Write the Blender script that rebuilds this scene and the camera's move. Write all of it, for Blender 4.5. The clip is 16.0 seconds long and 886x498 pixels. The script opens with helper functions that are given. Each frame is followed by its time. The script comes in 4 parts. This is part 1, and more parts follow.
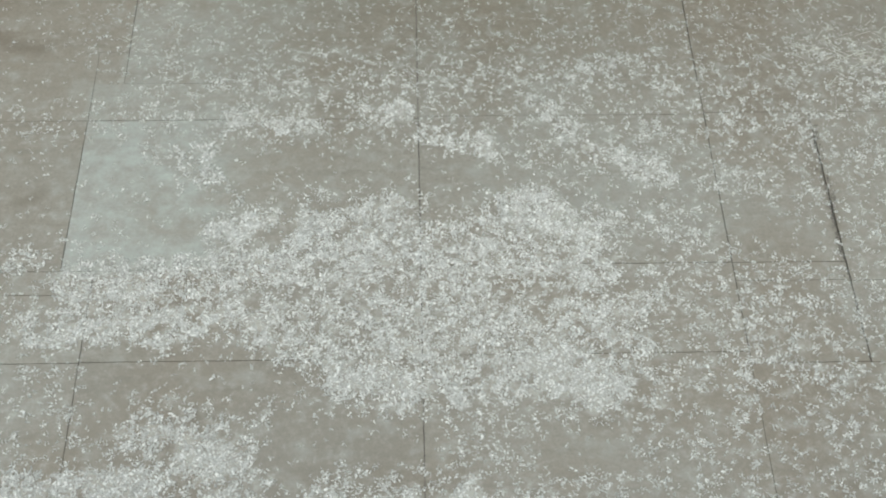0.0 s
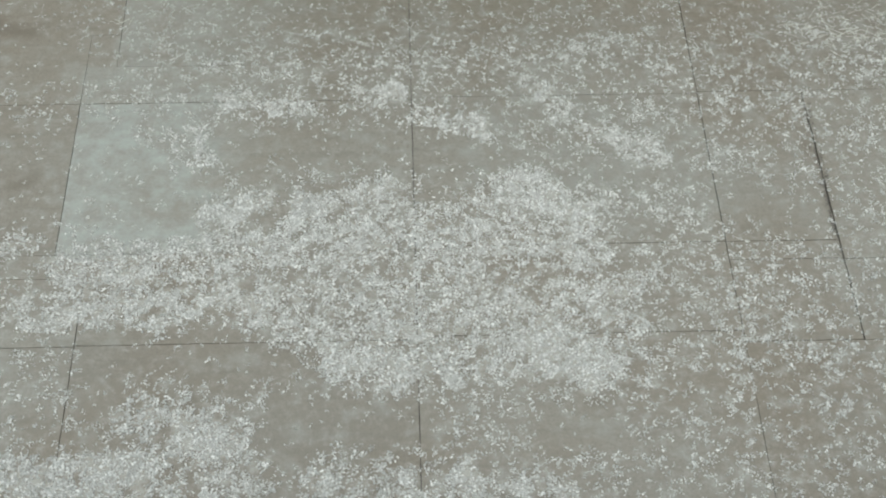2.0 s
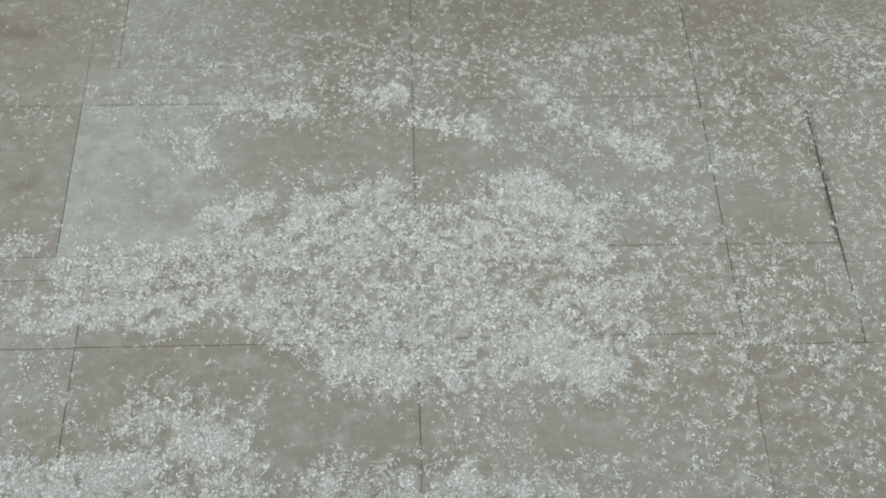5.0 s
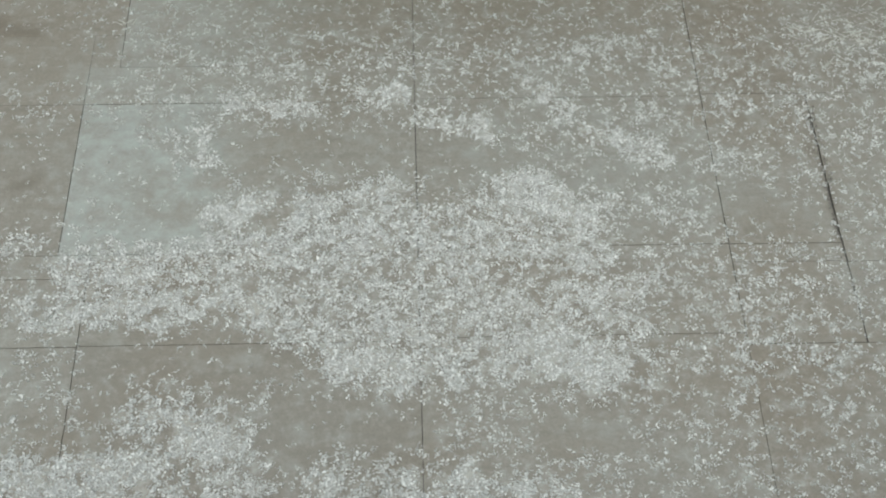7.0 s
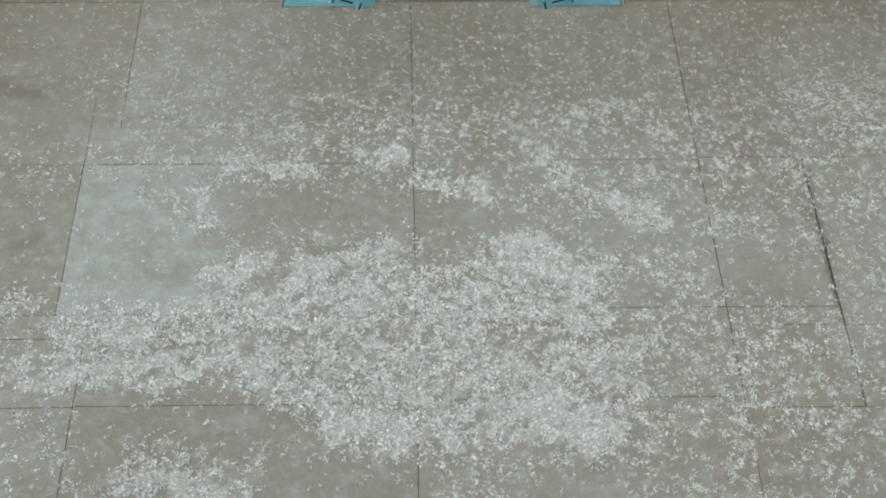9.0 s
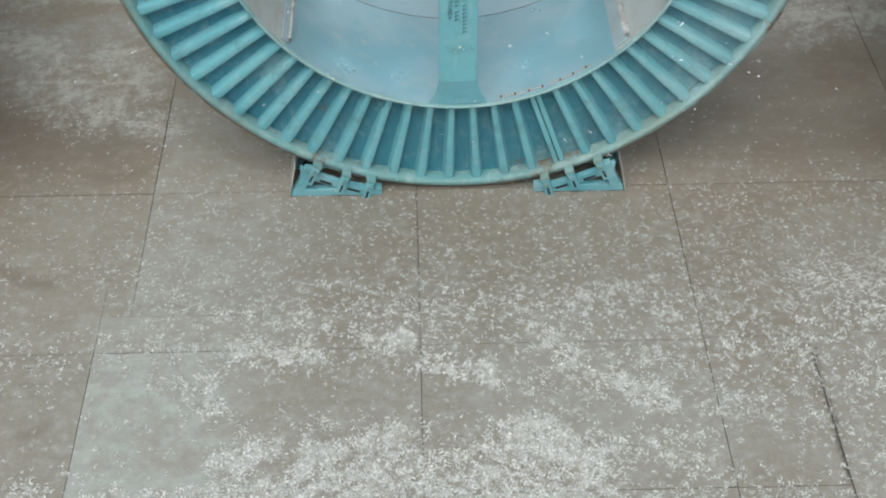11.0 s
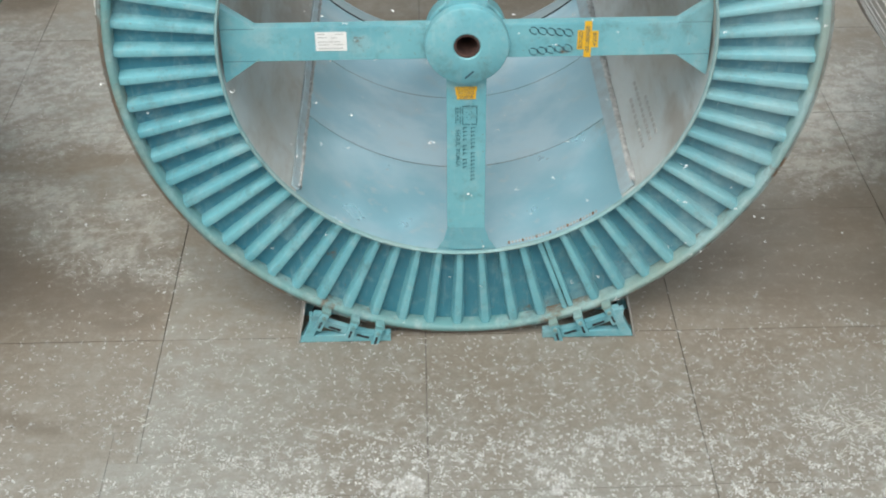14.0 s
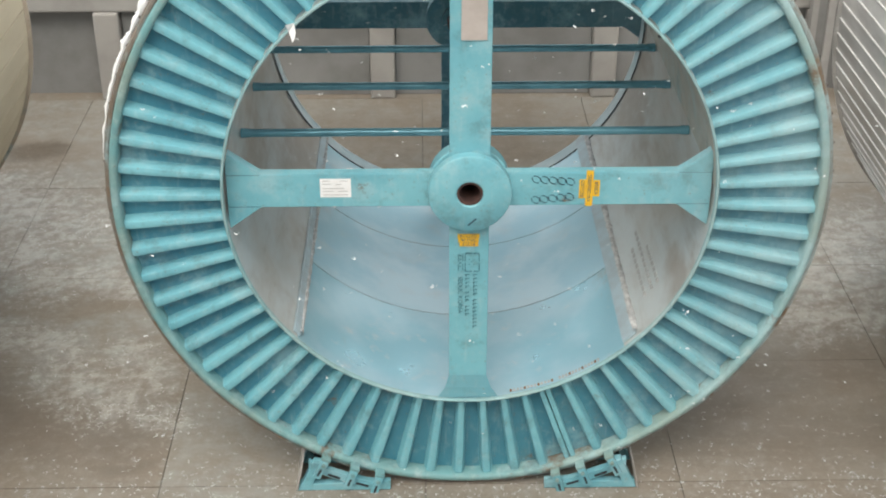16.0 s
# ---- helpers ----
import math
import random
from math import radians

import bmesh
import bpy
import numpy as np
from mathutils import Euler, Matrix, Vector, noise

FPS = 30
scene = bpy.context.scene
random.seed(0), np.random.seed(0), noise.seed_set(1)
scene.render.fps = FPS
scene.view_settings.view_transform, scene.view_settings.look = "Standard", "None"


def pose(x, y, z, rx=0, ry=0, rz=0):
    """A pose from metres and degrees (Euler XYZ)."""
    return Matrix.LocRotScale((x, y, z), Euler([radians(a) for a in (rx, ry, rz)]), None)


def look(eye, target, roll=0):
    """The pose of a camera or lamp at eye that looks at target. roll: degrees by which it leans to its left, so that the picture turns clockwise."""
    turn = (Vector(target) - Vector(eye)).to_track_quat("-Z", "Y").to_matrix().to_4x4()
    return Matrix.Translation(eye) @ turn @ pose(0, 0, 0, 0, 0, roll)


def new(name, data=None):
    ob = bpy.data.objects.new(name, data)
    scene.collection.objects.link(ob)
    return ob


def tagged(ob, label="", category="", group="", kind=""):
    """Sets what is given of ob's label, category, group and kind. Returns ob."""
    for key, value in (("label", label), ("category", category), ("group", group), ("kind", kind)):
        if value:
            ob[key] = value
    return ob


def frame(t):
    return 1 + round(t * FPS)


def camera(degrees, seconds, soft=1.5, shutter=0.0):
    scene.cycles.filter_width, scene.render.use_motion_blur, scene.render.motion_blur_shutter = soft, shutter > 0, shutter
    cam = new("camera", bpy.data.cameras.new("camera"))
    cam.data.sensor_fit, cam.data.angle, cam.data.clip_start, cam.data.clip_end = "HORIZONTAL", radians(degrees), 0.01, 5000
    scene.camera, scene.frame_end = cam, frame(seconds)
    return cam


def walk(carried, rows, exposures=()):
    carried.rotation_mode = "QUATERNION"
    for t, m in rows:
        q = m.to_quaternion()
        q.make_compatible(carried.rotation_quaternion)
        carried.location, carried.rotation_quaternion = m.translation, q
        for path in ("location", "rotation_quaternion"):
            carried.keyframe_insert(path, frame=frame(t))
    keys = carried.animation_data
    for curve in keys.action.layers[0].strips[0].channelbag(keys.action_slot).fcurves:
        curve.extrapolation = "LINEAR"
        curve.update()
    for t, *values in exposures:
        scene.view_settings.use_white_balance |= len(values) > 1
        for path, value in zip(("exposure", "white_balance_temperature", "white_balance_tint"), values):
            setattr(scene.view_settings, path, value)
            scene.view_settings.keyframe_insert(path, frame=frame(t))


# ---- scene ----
cam = camera(35.5, 16.0, soft=2.0)
# seconds, stops, white balance kelvin and tint
EXPOSE = [(0.0, 0.30, 6250, 0), (0.8, 0.27, 6250, 0), (3.0, 0.15, 6200, 0), (8.5, 0.14, 6150, 0), (9.7, 0.14, 6080, 0), (11.8, 0.45, 6280, 4),
          (14.0, 0.52, 6400, 4), (16.0, 0.56, 6680, 7)]
PATH = [
    (0, (-0.302, -5.991, 5.056), (-0.248, -4.764, 3.477), 1.4),
    (0.5, (-0.308, -5.996, 5.056), (-0.249, -4.786, 3.465), 1.5),
    (1, (-0.299, -5.996, 5.057), (-0.24, -4.789, 3.463), 1.3),
    (1.5, (-0.302, -5.991, 5.066), (-0.242, -4.786, 3.471), 1.3),
    (2, (-0.299, -5.99, 5.065), (-0.238, -4.787, 3.469), 1.3),
    (2.5, (-0.302, -5.99, 5.062), (-0.241, -4.786, 3.466), 1.3),
    (3, (-0.307, -5.99, 5.063), (-0.243, -4.785, 3.468), 1.4),
    (3.5, (-0.3, -5.991, 5.065), (-0.237, -4.785, 3.47), 1.4),
    (4, (-0.297, -5.994, 5.064), (-0.236, -4.787, 3.471), 1.4),
    (6.5, (-0.302, -5.978, 5.073), (-0.244, -4.777, 3.475), 1.3),
    (7, (-0.306, -5.994, 5.059), (-0.247, -4.787, 3.465), 1.4),
    (7.5, (-0.311, -5.98, 5.078), (-0.249, -4.779, 3.481), 1.6),
    (8, (-0.31, -5.988, 5.07), (-0.246, -4.784, 3.474), 1.7),
    (8.5, (-0.296, -6.0, 5.06), (-0.236, -4.79, 3.469), 1.7),
    (9, (-0.296, -5.993, 5.065), (-0.236, -4.718, 3.526), 1.6),
    (9.5, (-0.297, -5.978, 5.086), (-0.239, -4.632, 3.608), 1.3),
    (9.7, (-0.298, -5.988, 5.087), (-0.241, -4.628, 3.622), 1.2),
    (12, (-0.24, -6.057, 5.049), (-0.204, -4.528, 3.761), -0.6),
    (12.5, (-0.239, -6.068, 5.035), (-0.206, -4.532, 3.755), -0.6),
    (13, (-0.234, -6.067, 5.04), (-0.203, -4.502, 3.796), -0.6),
    (13.5, (-0.264, -6.032, 5.044), (-0.228, -4.434, 3.842), -0.6),
    (14, (-0.238, -6.087, 5.031), (-0.209, -4.47, 3.855), -0.5),
    (14.5, (-0.244, -6.092, 5.013), (-0.213, -4.436, 3.894), -0.3),
    (15, (-0.238, -6.104, 5.009), (-0.208, -4.438, 3.902), -0.2),
    (15.5, (-0.255, -6.104, 5.007), (-0.221, -4.399, 3.962), -0.2),
    (16, (-0.238, -6.117, 4.992), (-0.209, -4.378, 4.005), -0.0),
]
walk(cam, [(t, look(eye, target, roll)) for t, eye, target, roll in PATH],
     exposures=EXPOSE)


# ---- world and light: an overcast sky with a weak, wide sun ----
world = bpy.data.worlds.new("overcast")
scene.world = world
world.use_nodes = True
wn = world.node_tree.nodes
sky = wn.new("ShaderNodeTexSky")
sky.sky_type = 'NISHITA'
sky.sun_disc = False
sky.sun_elevation = radians(57)
sky.sun_rotation = radians(195)
sky.air_density, sky.dust_density, sky.ozone_density = 1.0, 6.0, 0.6
wn["Background"].inputs["Strength"].default_value = 0.15
cloud = wn.new("ShaderNodeMix")             # an even cloud layer over the clear sky
cloud.data_type = 'RGBA'
cloud.inputs[0].default_value = 0.72
cloud.inputs[7].default_value = (7.25, 7.3, 7.25, 1.0)
world.node_tree.links.new(sky.outputs[0], cloud.inputs[6])
world.node_tree.links.new(cloud.outputs[2], wn["Background"].inputs["Color"])

sun = new("sun", bpy.data.lights.new("sun", "SUN"))
sun.data.energy, sun.data.angle, sun.data.color = 0.95, radians(40), (1.0, 0.96, 0.9)
sun.matrix_world = look((-1.2, -4.4, 7.0), (0, 0, 0))


# ---- materials ----
def mat(name, build):
    m = bpy.data.materials.new(name)
    m.use_nodes = True
    build(m.node_tree, m.node_tree.nodes["Principled BSDF"])
    return m


def tex(nt, kind="Object", scale=(1, 1, 1)):
    co = nt.nodes.new("ShaderNodeTexCoord")
    mp = nt.nodes.new("ShaderNodeMapping")
    mp.inputs["Scale"].default_value = scale
    nt.links.new(co.outputs[kind], mp.inputs["Vector"])
    return mp.outputs["Vector"]


def wpos(nt, scale=(1, 1, 1)):
    g = nt.nodes.new("ShaderNodeNewGeometry")
    mp = nt.nodes.new("ShaderNodeMapping")
    mp.inputs["Scale"].default_value = scale
    nt.links.new(g.outputs["Position"], mp.inputs["Vector"])
    return mp.outputs["Vector"]


def noisy(nt, vec, scale, detail=5.0, rough=0.6):
    n = nt.nodes.new("ShaderNodeTexNoise")
    n.inputs["Scale"].default_value, n.inputs["Detail"].default_value, n.inputs["Roughness"].default_value = scale, detail, rough
    nt.links.new(vec, n.inputs["Vector"])
    return n.outputs["Fac"]


def ramp(nt, fac, lo, hi, a=0.0, b=1.0):
    r = nt.nodes.new("ShaderNodeMapRange")
    r.interpolation_type = 'SMOOTHSTEP'
    for key, v in zip(("From Min", "From Max", "To Min", "To Max"), (lo, hi, a, b)):
        r.inputs[key].default_value = v
    nt.links.new(fac, r.inputs["Value"])
    return r.outputs["Result"]


def mixc(nt, fac, a, b):
    m = nt.nodes.new("ShaderNodeMix")
    m.data_type = 'RGBA'
    for sock, v in ((m.inputs["Factor"], fac), (m.inputs["A"], a), (m.inputs["B"], b)):
        pick = sock
        if sock.name != "Factor":
            pick = m.inputs[6] if sock.name == "A" else m.inputs[7]
        else:
            pick = m.inputs[0]
        if isinstance(v, tuple):
            pick.default_value = (*v, 1.0)
        elif isinstance(v, (int, float)):
            pick.default_value = v
        else:
            nt.links.new(v, pick)
    return m.outputs[2]


def math_(nt, op, a, b):
    m = nt.nodes.new("ShaderNodeMath")
    m.operation = op
    for sock, v in zip(m.inputs, (a, b)):
        if isinstance(v, (int, float)):
            sock.default_value = v
        else:
            nt.links.new(v, sock)
    return m.outputs[0]


def bump(nt, bsdf, height, strength, dist=0.01):
    b = nt.nodes.new("ShaderNodeBump")
    b.inputs["Strength"].default_value, b.inputs["Distance"].default_value = strength, dist
    nt.links.new(height, b.inputs["Height"])
    nt.links.new(b.outputs[0], bsdf.inputs["Normal"])


def painted(col, dark, rust_at=0.62, rust_to=0.72, rough=0.5, scale=1.0, chalk=0.25):
    """Old gloss paint: faded clouds, chalky bloom, grime, scratches, rust where it has broken."""
    def build(nt, b):
        v = wpos(nt)
        base = mixc(nt, ramp(nt, noisy(nt, v, 2.2 * scale), 0.35, 0.7), col, dark)
        base = mixc(nt, ramp(nt, noisy(nt, v, 3.7 * scale, 6, 0.7), 0.50, 0.68, 0, 0.5), base, (0.35, 0.53, 0.57))
        base = mixc(nt, ramp(nt, noisy(nt, v, 14 * scale, 6), 0.5, 0.75, 0, chalk), base, (0.45, 0.55, 0.55))
        base = mixc(nt, ramp(nt, noisy(nt, v, 6.5 * scale, 7, 0.7), 0.50, 0.72, 0, 0.6), base, (0.11, 0.21, 0.23))
        base = mixc(nt, ramp(nt, noisy(nt, v, 48, 4, 0.7), 0.62, 0.70, 0, 0.6), base, (0.20, 0.16, 0.12))
        base = mixc(nt, ramp(nt, noisy(nt, wpos(nt, (1, 1, 0.12)), 42, 3), 0.58, 0.74, 0, 0.16), base, (0.50, 0.62, 0.63))
        side = nt.nodes.new("ShaderNodeSeparateXYZ")          # paler towards the +x side, broken up by noise
        nt.links.new(v, side.inputs[0])
        pale_side = math_(nt, 'MULTIPLY', ramp(nt, side.outputs[0], 0.5, 1.7), ramp(nt, noisy(nt, v, 2.6, 5), 0.3, 0.7, 0.15, 0.5))
        base = mixc(nt, pale_side, base, (0.44, 0.58, 0.60))
        rust = ramp(nt, noisy(nt, v, 5 * scale, 8, 0.7), rust_at, rust_to)
        tone = mixc(nt, noisy(nt, v, 40, 4), (0.13, 0.09, 0.06), (0.22, 0.165, 0.12))
        nt.links.new(mixc(nt, rust, base, tone), b.inputs["Base Color"])
        worn = math_(nt, 'ADD', ramp(nt, noisy(nt, v, 9, 5), 0.35, 0.7, rough - 0.06, rough + 0.2), math_(nt, 'MULTIPLY', rust, 0.25))
        nt.links.new(worn, b.inputs["Roughness"])
        bump(nt, b, math_(nt, 'ADD', noisy(nt, v, 60, 5), math_(nt, 'MULTIPLY', noisy(nt, v, 7, 3), 2.0)), 0.16, 0.005)
    return build


TEAL = mat("teal_paint", painted((0.20, 0.485, 0.555), (0.14, 0.395, 0.475), 0.66, 0.74, 0.38))
# the same teal with the shade between the ribs put into its colour
TEAL_SHADE = mat("shaded_teal_paint", painted((0.068, 0.25, 0.33), (0.048, 0.20, 0.28), 0.62, 0.74))
# teal darkened for the shaded far arms and hub; weld lines use it too
TEAL_DIM = mat("dimmed_teal_paint", painted((0.06, 0.17, 0.22), (0.05, 0.13, 0.17), 0.68, 0.8))
RIM = mat("rusting_rim_paint", painted((0.15, 0.34, 0.36), (0.25, 0.30, 0.25), 0.56, 0.70, 0.5, 0.7, 0.5))
TEAL_PALE = mat("pale_teal_paint", painted((0.24, 0.42, 0.44), (0.30, 0.42, 0.42), 0.62, 0.75, 0.45, 1.0, 0.5))
PRIMER = mat("brown_primer", painted((0.40, 0.33, 0.26), (0.48, 0.42, 0.35), 0.6, 0.75, 0.6, 1.0, 0.1))
EDGE = mat("rusty_edge_band", painted((0.13, 0.105, 0.085), (0.20, 0.17, 0.14), 0.5, 0.65, 0.8, 1.0, 0.1))


def galvanised(nt, b):
    v = wpos(nt)
    cloud = noisy(nt, v, 1.6, 4)
    base = mixc(nt, ramp(nt, cloud, 0.4, 0.62), (0.42, 0.65, 0.75), (0.58, 0.75, 0.83))
    base = mixc(nt, ramp(nt, noisy(nt, wpos(nt, (1, 0.25, 1)), 2.2, 4, 0.6), 0.55, 0.85, 0, 0.25), base, (0.50, 0.49, 0.48))
    base = mixc(nt, ramp(nt, noisy(nt, v, 5, 4), 0.50, 0.80, 0, 0.4), base, (0.60, 0.64, 0.66))
    nt.links.new(base, b.inputs["Base Color"])
    b.inputs["Metallic"].default_value = 0.75
    nt.links.new(ramp(nt, noisy(nt, v, 4, 5), 0.3, 0.7, 0.33, 0.46), b.inputs["Roughness"])
    bump(nt, b, noisy(nt, v, 3.0, 3), 0.12, 0.02)


GALV = mat("galvanised_sheet", galvanised)


# front floor sheet, its colour tinted cyan for what it reflects
def mouth_sheet(nt, b):
    v = wpos(nt)
    base = mixc(nt, ramp(nt, noisy(nt, v, 1.7, 4), 0.36, 0.66), (0.33, 0.59, 0.69), (0.48, 0.67, 0.75))
    base = mixc(nt, ramp(nt, noisy(nt, v, 8, 6), 0.58, 0.72, 0, 0.5), base, (0.66, 0.71, 0.73))
    base = mixc(nt, ramp(nt, noisy(nt, wpos(nt, (1, 0.4, 1)), 2.3, 7, 0.7), 0.56, 0.72, 0, 0.6), base, (0.40, 0.34, 0.29))
    nt.links.new(base, b.inputs["Base Color"])
    b.inputs["Metallic"].default_value = 0.72
    nt.links.new(ramp(nt, noisy(nt, v, 4, 5), 0.3, 0.7, 0.27, 0.42), b.inputs["Roughness"])
    bump(nt, b, noisy(nt, v, 3.0, 3), 0.2, 0.02)


MOUTH = mat("satin_barrel_sheet", mouth_sheet)


def flank(nt, b):
    v = wpos(nt)
    base = mixc(nt, ramp(nt, noisy(nt, wpos(nt, (1, 0.5, 1)), 1.5, 5), 0.36, 0.64), (0.64, 0.69, 0.70), (0.56, 0.54, 0.50))
    base = mixc(nt, ramp(nt, noisy(nt, wpos(nt, (1.5, 0.3, 1.5)), 5, 7, 0.7), 0.47, 0.75, 0, 0.5), base, (0.34, 0.29, 0.24))
    base = mixc(nt, ramp(nt, noisy(nt, wpos(nt, (1, 0.8, 1.6)), 1.3, 4), 0.46, 0.62, 0, 0.6), base, (0.36, 0.30, 0.25))
    base = mixc(nt, ramp(nt, noisy(nt, v, 9, 6), 0.55, 0.7, 0, 0.45), base, (0.62, 0.64, 0.64))
    nt.links.new(base, b.inputs["Base Color"])
    b.inputs["Metallic"].default_value = 0.5
    nt.links.new(ramp(nt, noisy(nt, v, 4, 5), 0.3, 0.7, 0.3, 0.48), b.inputs["Roughness"])
    bump(nt, b, noisy(nt, v, 3.0, 3), 0.2, 0.02)


FLANK = mat("stained_barrel_sheet", flank)


def concrete(nt, b):
    v = wpos(nt)
    info = nt.nodes.new("ShaderNodeObjectInfo")
    a = mixc(nt, info.outputs["Random"], (0.225, 0.205, 0.178), (0.265, 0.248, 0.22))
    a = mixc(nt, ramp(nt, noisy(nt, v, 0.9, 5), 0.38, 0.70, 0, 0.75), a, (0.205, 0.172, 0.135))
    a = mixc(nt, ramp(nt, noisy(nt, wpos(nt, (0.35, 3.0, 1)), 6, 6, 0.65), 0.45, 0.75, 0, 0.45), a, (0.155, 0.14, 0.12))
    a = mixc(nt, ramp(nt, noisy(nt, v, 3.1, 6, 0.65), 0.56, 0.72, 0, 0.5), a, (0.30, 0.292, 0.268))
    a = mixc(nt, ramp(nt, noisy(nt, v, 90, 3), 0.50, 0.70, 0, 0.4), a, (0.15, 0.135, 0.12))
    a = mixc(nt, ramp(nt, noisy(nt, v, 22, 6, 0.7), 0.48, 0.68, 0, 0.4), a, (0.34, 0.325, 0.293))
    a = mixc(nt, ramp(nt, noisy(nt, v, 65, 4, 0.7), 0.48, 0.66, 0, 0.35), a, (0.16, 0.145, 0.125))
    a = mixc(nt, ramp(nt, noisy(nt, v, 4.5, 3), 0.70, 0.78, 0, 0.6), a, (0.10, 0.09, 0.08))
    a = mixc(nt, ramp(nt, noisy(nt, v, 8.5, 5, 0.6), 0.47, 0.68, 0, 0.45), a, (0.32, 0.318, 0.295))
    # brown soil trodden in round the drums
    place = nt.nodes.new("ShaderNodeSeparateXYZ")
    nt.links.new(v, place.inputs[0])
    soil = math_(nt, 'MULTIPLY', ramp(nt, place.outputs[1], -1.3, 0.9), ramp(nt, noisy(nt, v, 1.4, 5, 0.6), 0.3, 0.65, 0.2, 0.65))
    a = mixc(nt, soil, a, (0.225, 0.178, 0.132))
    # pale cement film, then thin snow, from what is stored on the slabs
    film_at = nt.nodes.new("ShaderNodeAttribute")
    film_at.attribute_name = "dust"
    a = mixc(nt, math_(nt, 'MULTIPLY', film_at.outputs["Fac"], ramp(nt, noisy(nt, v, 7, 6, 0.7), 0.3, 0.65, 0.75, 0.2)), a, (0.38, 0.41, 0.40))
    # damp spots and painted drum shade darken the slabs
    wet_and_shade_at = nt.nodes.new("ShaderNodeAttribute")
    wet_and_shade_at.attribute_name = "wet_and_shade"
    a = mixc(nt, math_(nt, 'MULTIPLY', wet_and_shade_at.outputs["Fac"], 0.65), a, (0.125, 0.10, 0.075))
    at = nt.nodes.new("ShaderNodeAttribute")
    at.attribute_name = "snow"
    fine = noisy(nt, v, 46, 5, 0.75)
    mid = noisy(nt, v, 17, 4, 0.6)
    grain = math_(nt, 'ADD', math_(nt, 'MULTIPLY', fine, 0.5), math_(nt, 'MULTIPLY', mid, 0.5))
    cover = math_(nt, 'ADD', grain, math_(nt, 'MULTIPLY', at.outputs["Fac"], 0.21))
    film = ramp(nt, cover, 0.53, 0.80, 0, 0.4)
    a = mixc(nt, film, a, (0.62, 0.61, 0.58))
    nt.links.new(a, b.inputs["Base Color"])
    nt.links.new(math_(nt, 'SUBTRACT', ramp(nt, noisy(nt, v, 2.5, 4), 0.35, 0.65, 0.55, 0.85), math_(nt, 'MULTIPLY', wet_and_shade_at.outputs["Fac"], 0.25)), b.inputs["Roughness"])
    bump(nt, b, math_(nt, 'ADD', noisy(nt, v, 120, 4), math_(nt, 'MULTIPLY', film, 1.5)), 0.25, 0.006)


CONCRETE = mat("weathered_concrete", concrete)


def plain(col, col2, scale, rough, metal=0.0, stretch=(1, 1, 1), bumpy=0.15):
    def build(nt, b):
        v = wpos(nt, stretch)
        nt.links.new(mixc(nt, ramp(nt, noisy(nt, v, scale, 6), 0.35, 0.68), col, col2), b.inputs["Base Color"])
        b.inputs["Roughness"].default_value, b.inputs["Metallic"].default_value = rough, metal
        bump(nt, b, noisy(nt, v, scale * 9, 4), bumpy, 0.006)
    return build


JOINT = mat("joint_dirt", plain((0.06, 0.055, 0.05), (0.15, 0.14, 0.13), 9, 0.95))
SNOW = mat("snow", plain((0.80, 0.83, 0.84), (0.88, 0.89, 0.90), 30, 0.6))


def slush(nt, b):
    g = nt.nodes.new("ShaderNodeNewGeometry")
    shade = ramp(nt, g.outputs["Random Per Island"], 0.5, 1.0)
    nt.links.new(mixc(nt, shade, (0.47, 0.47, 0.46), (0.81, 0.81, 0.80)), b.inputs["Base Color"])
    b.inputs["Roughness"].default_value = 0.4


SLUSH = mat("half_melted_snow", slush)
WALL = mat("grey_cast_wall", plain((0.39, 0.38, 0.365), (0.29, 0.28, 0.27), 1.7, 0.85))
WALL_MID = mat("dull_cast_pilaster", plain((0.39, 0.375, 0.355), (0.31, 0.295, 0.28), 1.6, 0.85))
# darker grey for wall body, recess panels, south wall and post plate
WALL_DARK = mat("darker_cast_wall", plain((0.27, 0.27, 0.27), (0.20, 0.197, 0.193), 1.5, 0.9))
TAN = mat("tan_lagging_board", plain((0.60, 0.53, 0.40), (0.50, 0.43, 0.31), 2.0, 0.7, 0, (1, 0.2, 1)))
SILVER = mat("grey_aluminium_slat", plain((0.68, 0.67, 0.66), (0.45, 0.435, 0.42), 3.5, 0.33, 0.5, (1, 0.25, 1)))
SILVER_EDGE = mat("bright_slat_lip", plain((0.88, 0.87, 0.85), (0.70, 0.69, 0.67), 6, 0.35, 0.2))
STEEL = mat("dull_steel", plain((0.22, 0.21, 0.20), (0.14, 0.125, 0.11), 8, 0.55, 0.6))
LIP = mat("pale_lip_paint", plain((0.44, 0.56, 0.60), (0.56, 0.64, 0.66), 6, 0.5))
STRAW = mat("dry_straw", plain((0.62, 0.61, 0.57), (0.46, 0.45, 0.41), 30, 0.7))
ROD = mat("glossy_rod_paint", plain((0.15, 0.36, 0.44), (0.10, 0.26, 0.33), 5, 0.2, 0.3, (1, 1, 1), 0.05))
WELD = mat("weld_scale", plain((0.40, 0.41, 0.42), (0.70, 0.71, 0.71), 30, 0.7, 0.2, (1, 1, 1), 0.8))
STRIP = mat("bright_galvanised_strip", plain((0.50, 0.63, 0.69), (0.44, 0.52, 0.56), 9, 0.36, 0.5))
DARK = mat("black_gap", plain((0.02, 0.025, 0.03), (0.035, 0.04, 0.045), 8, 0.8))
BORE = mat("rusty_bore", plain((0.10, 0.05, 0.04), (0.05, 0.03, 0.03), 20, 0.8))
